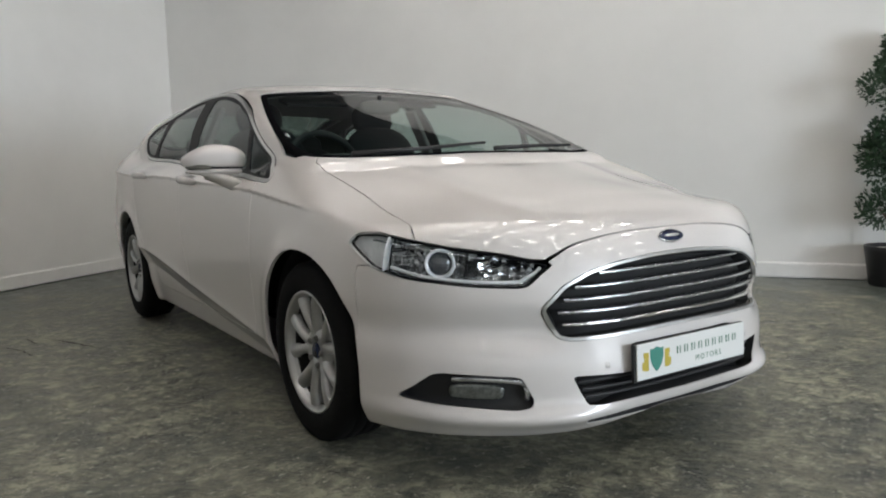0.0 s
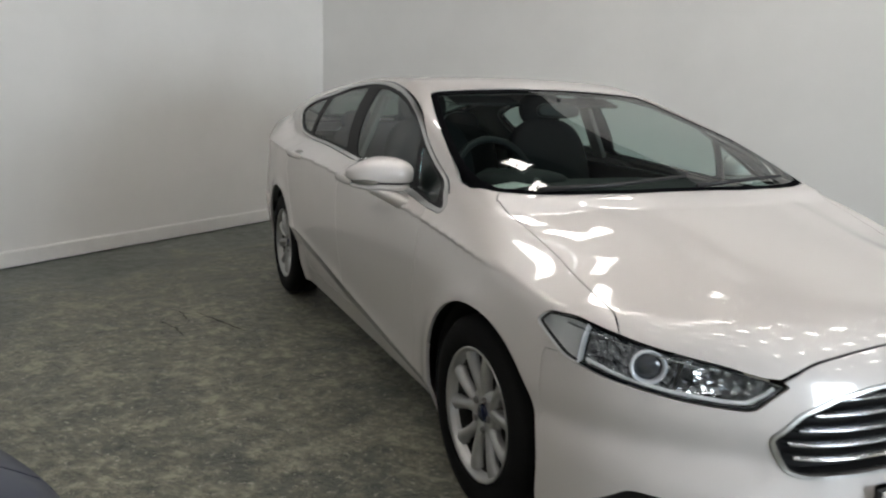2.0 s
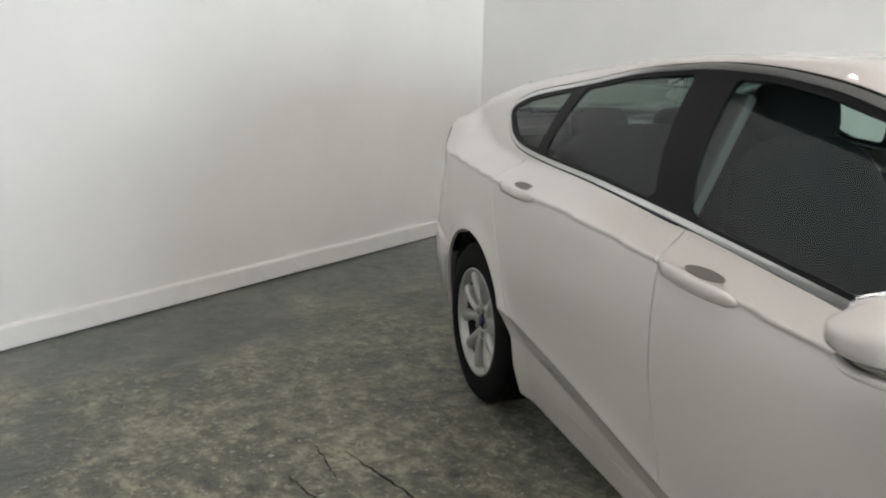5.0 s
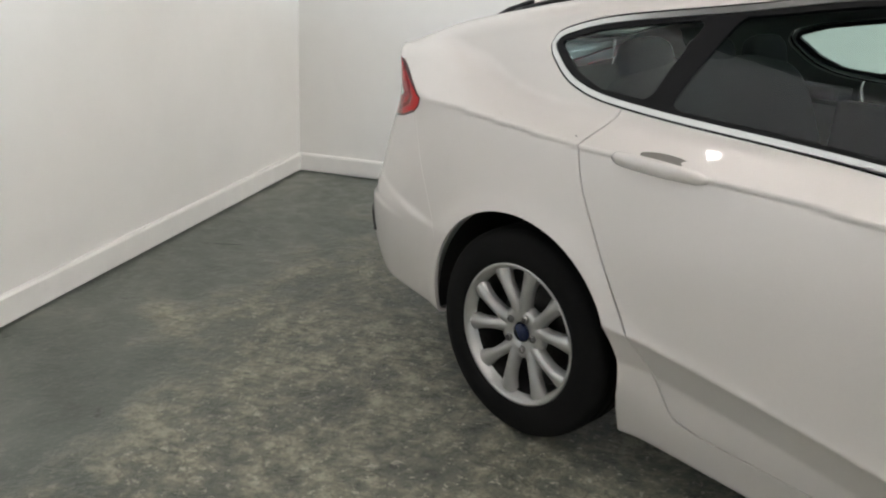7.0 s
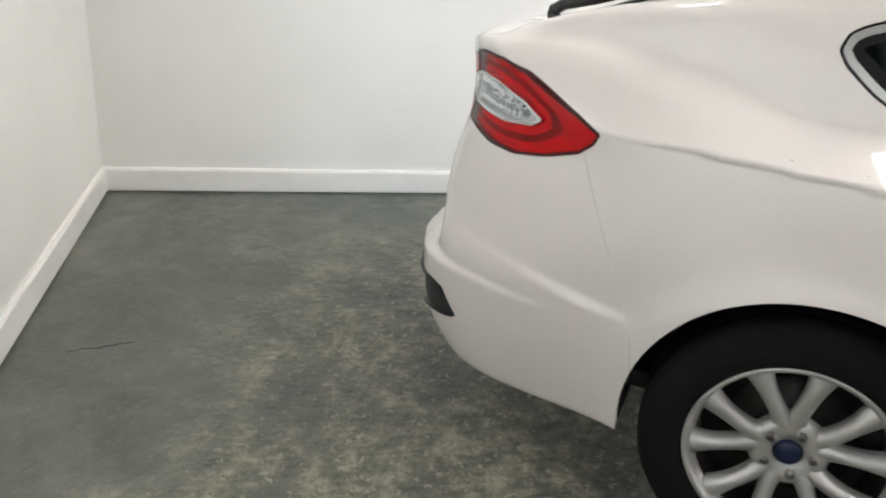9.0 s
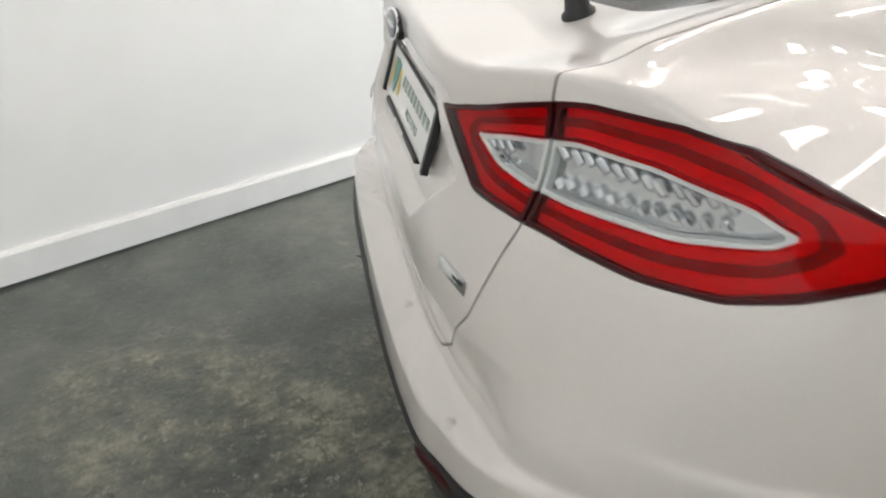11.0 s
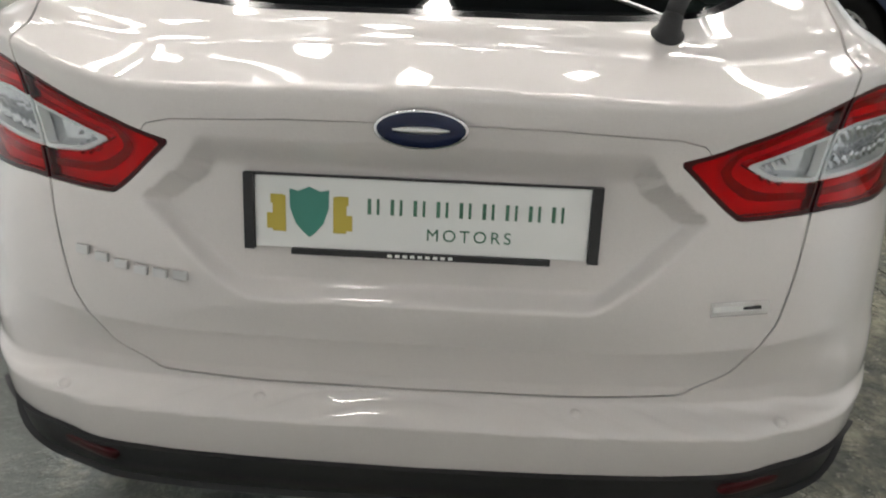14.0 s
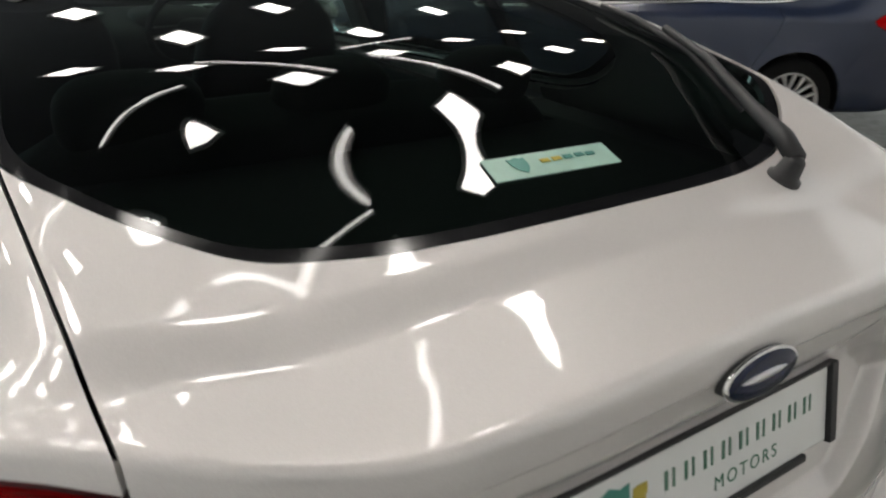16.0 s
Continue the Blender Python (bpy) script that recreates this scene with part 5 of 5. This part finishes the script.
# papers behind the windscreen and a sticker on the rear glass
def sheet(name, corners, mat, owner, label):
    bm = bmesh.new()
    vs = [bm.verts.new(c) for c in corners]
    bm.faces.new(vs)
    g = bmesh.ops.extrude_face_region(bm, geom=bm.faces[:])
    bmesh.ops.translate(bm, verts=[e for e in g["geom"] if isinstance(e, bmesh.types.BMVert)], vec=(0, 0, .0012))
    bmesh.ops.recalc_face_normals(bm, faces=bm.faces)
    return part(name, bm, mat, owner, label)


def under_glass(x, y, d=.012):
    return over_glass(x, y, -d)


sticker = new("window_sticker")
sticker.parent = car
sticker["label"] = "pale green rectangular sticker inside the rear glass"
sheet("sticker_sheet", [under_glass(.105, 2.062, .001), under_glass(-.112, 2.066, .001), under_glass(-.108, 2.112, .001), under_glass(.112, 2.108, .001)], STICKER, sticker, "")
ms = seat_on(.055, 2.086, 2.2, "-z", (0, -1, 0)) @ pose(0, 0, .0006)
placed("shield", shield(bmesh.new(), .014, .016, .001), TEAL, ms, sticker, "teal shield")
for k in range(5):
    ms = seat_on(.012 - .021 * k, 2.084, 2.2, "-z", (0, -1, 0)) @ pose(0, 0, .0008)
    placed("print_mark", block(bmesh.new(), (0, 0, 0), (.015, .008, .001)), GOLD if k < 2 else TEAL, ms, sticker)

# ---- cabin ----
cabin = new("cabin_tub")
cabin.parent = car
cabin["label"] = "dark interior trim"
part("cabin_floor", block(bmesh.new(), (0, .35, .34), (1.5, 3.0, .05), .01), CLOTH, cabin)
for s in (-1, 1):
    part("door_trim", block(bmesh.new(), (s * .765, .15, .66), (.06, 2.3, .60), .02), DASH, cabin, "dark door trim")
    bm = block(bmesh.new(), (s * .685, .30, 1.155), (.03, .10, .36), .012, Matrix.Rotation(-s * .43, 3, "Y"))
    part("pillar_trim", bm, ROOF_CLOTH, cabin, "pale pillar trim")
    part("side_shelf", block(bmesh.new(), (s * .68, 1.62, .99), (.14, .75, .05), .015), DASH, cabin)
bm = super_round(bmesh.new(), (.72, .36, .13), 3.2, 14, 36)
placed("dashboard", bm, DASH, pose(0, -.93, .885), cabin, "dark moulded dashboard", True)
part("cowl_tray", block(bmesh.new(), (0, -1.22, .925), (1.2, .20, .03), .01), BLACK_PLASTIC, cabin)
bm = super_round(bmesh.new(), (.19, .15, .05), 3, 10, 24)
placed("instrument_hood", bm, DASH, pose(-.36, -.72, 1.0), cabin, "", True)
part("parcel_shelf", block(bmesh.new(), (0, 1.76, 1.01), (1.2, .55, .03), .01), CLOTH, cabin, "black parcel shelf")
part("boot_wall", block(bmesh.new(), (0, 1.62, .68), (1.3, .05, .6), .01), CLOTH, cabin)
sw = new("steering_wheel")
sw.parent, sw.matrix_basis = car, pose(-.37, -.50, .985, 66, 0, 0)
sw["label"] = "black steering wheel"
bm = bmesh.new()
ring = [(.185 * math.cos(a), .185 * math.sin(a), 0) for a in np.linspace(0, 2 * math.pi, 33)]
tube(bm, ring, .016, 10)
part("wheel_ring", bm, DASH, sw, "", True)
placed("wheel_boss", super_round(bmesh.new(), (.075, .062, .03), 2.6, 10, 20), DASH, pose(0, -.01, -.01), sw, "", True)
for a in (0, 180, 270):
    part("wheel_spoke", block(bmesh.new(), (.115 * math.cos(math.radians(a)), .115 * math.sin(math.radians(a)), -.006), (.13 if a != 270 else .035, .035 if a != 270 else .13, .018), .006), DASH, sw)


def front_seat(x):
    s = new("front_seat")
    s.parent, s.matrix_basis = car, pose(x, 0, 0)
    s["label"] = "dark grey cloth front seat"
    placed("seat_cushion", super_round(bmesh.new(), (.26, .28, .10), 3.2), CLOTH, pose(0, -.12, .56, 8), s, "", True)
    placed("seat_back", super_round(bmesh.new(), (.255, .085, .36), 3.0), CLOTH, pose(0, .22, .87, -20), s, "", True)
    for dx in (-.07, .07):
        part("headrest_post", tube(bmesh.new(), [(dx, .335, 1.12), (dx, .365, 1.24)], .007, 8), CHROME, s, "chrome headrest post", True)
    placed("headrest", super_round(bmesh.new(), (.135, .055, .095), 2.8), CLOTH, pose(0, .375, 1.265, -14), s, "", True)


front_seat(-.37)
front_seat(.37)
bench = new("rear_seat")
bench.parent = car
bench["label"] = "dark grey cloth rear bench"
placed("seat_cushion", super_round(bmesh.new(), (.64, .27, .11), 4), CLOTH, pose(0, .98, .55, 6), bench, "", True)
placed("seat_back", super_round(bmesh.new(), (.62, .09, .33), 4), CLOTH, pose(0, 1.33, .82, -24), bench, "", True)
for x in (-.38, 0, .38):
    placed("headrest", super_round(bmesh.new(), (.125, .05, .075), 2.8), CLOTH, pose(x, 1.45, 1.125, -16), bench, "", True)
bm = super_round(bmesh.new(), (.115, .02, .036), 3, 10, 24)
placed("rear_view_mirror", bm, BLACK_PLASTIC, pose(.0, -.40, 1.285, -10), car, "black interior mirror", True)
part("mirror_stem", tube(bmesh.new(), [(0, -.40, 1.345), (0, -.40, 1.290)], .012, 8), BLACK_PLASTIC, car, "", True)
for s in (-1, 1):
    placed("sun_visor", block(bmesh.new(), (0, 0, 0), (.34, .13, .016), .007), CLOTH, pose(s * .28, -.19, 1.318, 14), car, "dark sun visor")
note = sheet("paper_note", [(-.66, -.99, 1.021), (-.50, -.90, 1.024), (-.46, -.985, 1.022), (-.62, -1.07, 1.018)], PAPER, None, "")
tagged(note, "white folded paper note lying on the dashboard", "paper")

# ---- the second car ----
blue = build_car("car", "dark blue hatchback car parked across the hall", BLUE, False, pose(-4.03, -1.772, 0, 0, 0, 54.6) @ Matrix.Diagonal((.95, .95, .95, 1)))
add_wheels(blue, 16)
part("cabin_tub", block(bmesh.new(), (0, .3, .62), (1.5, 2.4, .62), .05), DASH, blue, "dark interior")

# ---- floor cracks ----
def crack(points, width, seed):
    rnd = random.Random(seed)
    bm = bmesh.new()
    fine = []
    for a, b in zip(points, points[1:]):
        for k in range(8):
            t = k / 8
            fine.append((a[0] + (b[0] - a[0]) * t + rnd.uniform(-.006, .006), a[1] + (b[1] - a[1]) * t + rnd.uniform(-.006, .006)))
    fine.append(points[-1])
    last = None
    for k, (x, y) in enumerate(fine):
        q = fine[min(k + 1, len(fine) - 1)]
        p = fine[max(k - 1, 0)]
        d = Vector((q[0] - p[0], q[1] - p[1], 0)).normalized()
        n = Vector((-d.y, d.x, 0)) * width * rnd.uniform(.35, 1) * (1 - .6 * abs(2 * k / len(fine) - 1))
        row = [bm.verts.new(Vector((x, y, .0012)) - n), bm.verts.new(Vector((x, y, .0004))), bm.verts.new(Vector((x, y, .0012)) + n)]
        if last:
            bm.faces.new((last[0], row[0], row[1], last[1]))
            bm.faces.new((last[1], row[1], row[2], last[2]))
        last = row
    ob = part("floor_crack", bm, CRACK)
    return tagged(ob, "dark crack in the worn concrete floor", "crack", kind="structure")


crack([(-1.495, 1.099), (-1.40, .90), (-1.284, .665)], .008, 1)
crack([(-1.709, .985), (-1.64, .82), (-1.61, .684)], .005, 2)
crack([(-1.59, 1.175), (-1.575, 1.05), (-1.558, .934)], .005, 3)
crack([(-.96, 3.496), (-.872, 3.405), (-.804, 3.357)], .006, 4)
crack([(.988, 2.360), (.975, 2.325), (.964, 2.295)], .012, 5)
crack([(.930, 2.420), (.918, 2.405), (.900, 2.402)], .008, 6)


# ---- potted tree against the wall ----
def potted_tree(x, y):
    rnd = random.Random(7)
    ob = thing("potted_tree", "dark green cloud-pruned tree in a black pot", "plant", pose(x, y, 0) @ Matrix.Diagonal((.86, .86, .86, 1)))
    bm = lathe(bmesh.new(), [(0, .0005), (0, .155), (.01, .165), (.30, .205), (.34, .212), (.345, .205), (.335, .196), (.30, .19)], 36, "Z")
    part("pot", bm, POT, ob, "tapered black pot", True)
    bm = lathe(bmesh.new(), [(.305, .193), (.315, .15), (.322, .0005)], 30, "Z")
    part("gravel", bm, PEBBLE, ob, "pale gravel")
    spine = [(0, 0, .3), (.03, .02, .55), (-.04, .0, .8), (.04, -.03, 1.1), (.0, .02, 1.4), (.05, .0, 1.75), (.02, .01, 2.0)]
    part("trunk", tube(bmesh.new(), spine, [.045, .04, .036, .03, .026, .02, .01], 10), BARK, ob, "", True)
    clumps = [(-.12, .05, .66, .17), (.14, -.03, .74, .17), (-.16, -.02, 1.02, .20), (.17, .04, 1.10, .19), (.0, .12, 1.14, .17), (-.13, .0, 1.30, .14),
              (.13, -.05, 1.52, .18), (-.12, .03, 1.68, .20), (.08, .05, 1.86, .16), (.02, .0, 2.02, .13)]
    for cx, cy, cz, r in clumps:
        a = min(spine, key=lambda p: abs(p[2] - cz + .08))
        part("branch", tube(bmesh.new(), [a, ((a[0] + cx) / 2, (a[1] + cy) / 2, (a[2] + cz) / 2 - .02), (cx, cy, cz)], [.016, .012, .006], 6), BARK, ob, "", True)
    verts, faces = [], []
    for cx, cy, cz, r in clumps:
        for _ in range(620):
            d = Vector((rnd.gauss(0, 1), rnd.gauss(0, 1), rnd.gauss(0, .72))).normalized()
            c = Vector((cx, cy, cz)) + d * r * rnd.uniform(.45, 1.05)
            u = (d + Vector((rnd.uniform(-.8, .8), rnd.uniform(-.8, .8), rnd.uniform(-.3, .9)))).normalized()
            w = u.cross(Vector((rnd.uniform(-1, 1), rnd.uniform(-1, 1), rnd.uniform(-1, 1)))).normalized()
            ln, wd = rnd.uniform(.035, .06), rnd.uniform(.008, .014)
            n = len(verts)
            verts += [c, c + u * ln * .5 + w * wd, c + u * ln, c + u * ln * .5 - w * wd]
            faces.append((n, n + 1, n + 2, n + 3))
    crown = mesh_object("crown", verts, faces, LEAF, ob, "tufts of small dark leaves", False)
    crown["kind"] = "stuff"
    return ob


potted_tree(3.83, -1.13)


# ---- blue bin on a yellow rail, beyond the tree ----
def storage_bin(x, y, turn):
    ob = thing("storage_bin", "blue plastic storage bin on a yellow metal base", "bin", pose(x, y, 0, 0, 0, turn))
    bm = block(bmesh.new(), (0, 0, .37), (.36, .30, .46), .025)
    for v in bm.verts:
        k = 1 + .12 * (v.co.z - .37)
        v.co.x, v.co.y = v.co.x * k, v.co.y * k
    part("bin_body", bm, BIN_BLUE, ob, "deep blue tapered body")
    part("bin_lid", block(bmesh.new(), (0, 0, .615), (.40, .34, .035), .012), BIN_BLUE, ob, "deep blue lid")
    for sx in (-1, 1):
        part("base_rail", block(bmesh.new(), (0, sx * .14, .105), (.52, .05, .06), .008), BIN_YELLOW, ob, "yellow base rail")
        for sy in (-1, 1):
            part("leg", block(bmesh.new(), (sx * .22, sy * .14, .0375), (.045, .045, .075), .005), BIN_YELLOW, ob, "yellow foot")
    part("base_plate", block(bmesh.new(), (0, 0, .1375), (.40, .24, .012), .003), BIN_YELLOW, ob)


BIN_BLUE = grain(material("blue_plastic", (.02, .065, .22), .4), 20, .15)
BIN_YELLOW = grain(material("yellow_metal_paint", (.50, .36, .03), .45), 25, .2)
storage_bin(4.42, -2.36, 38)
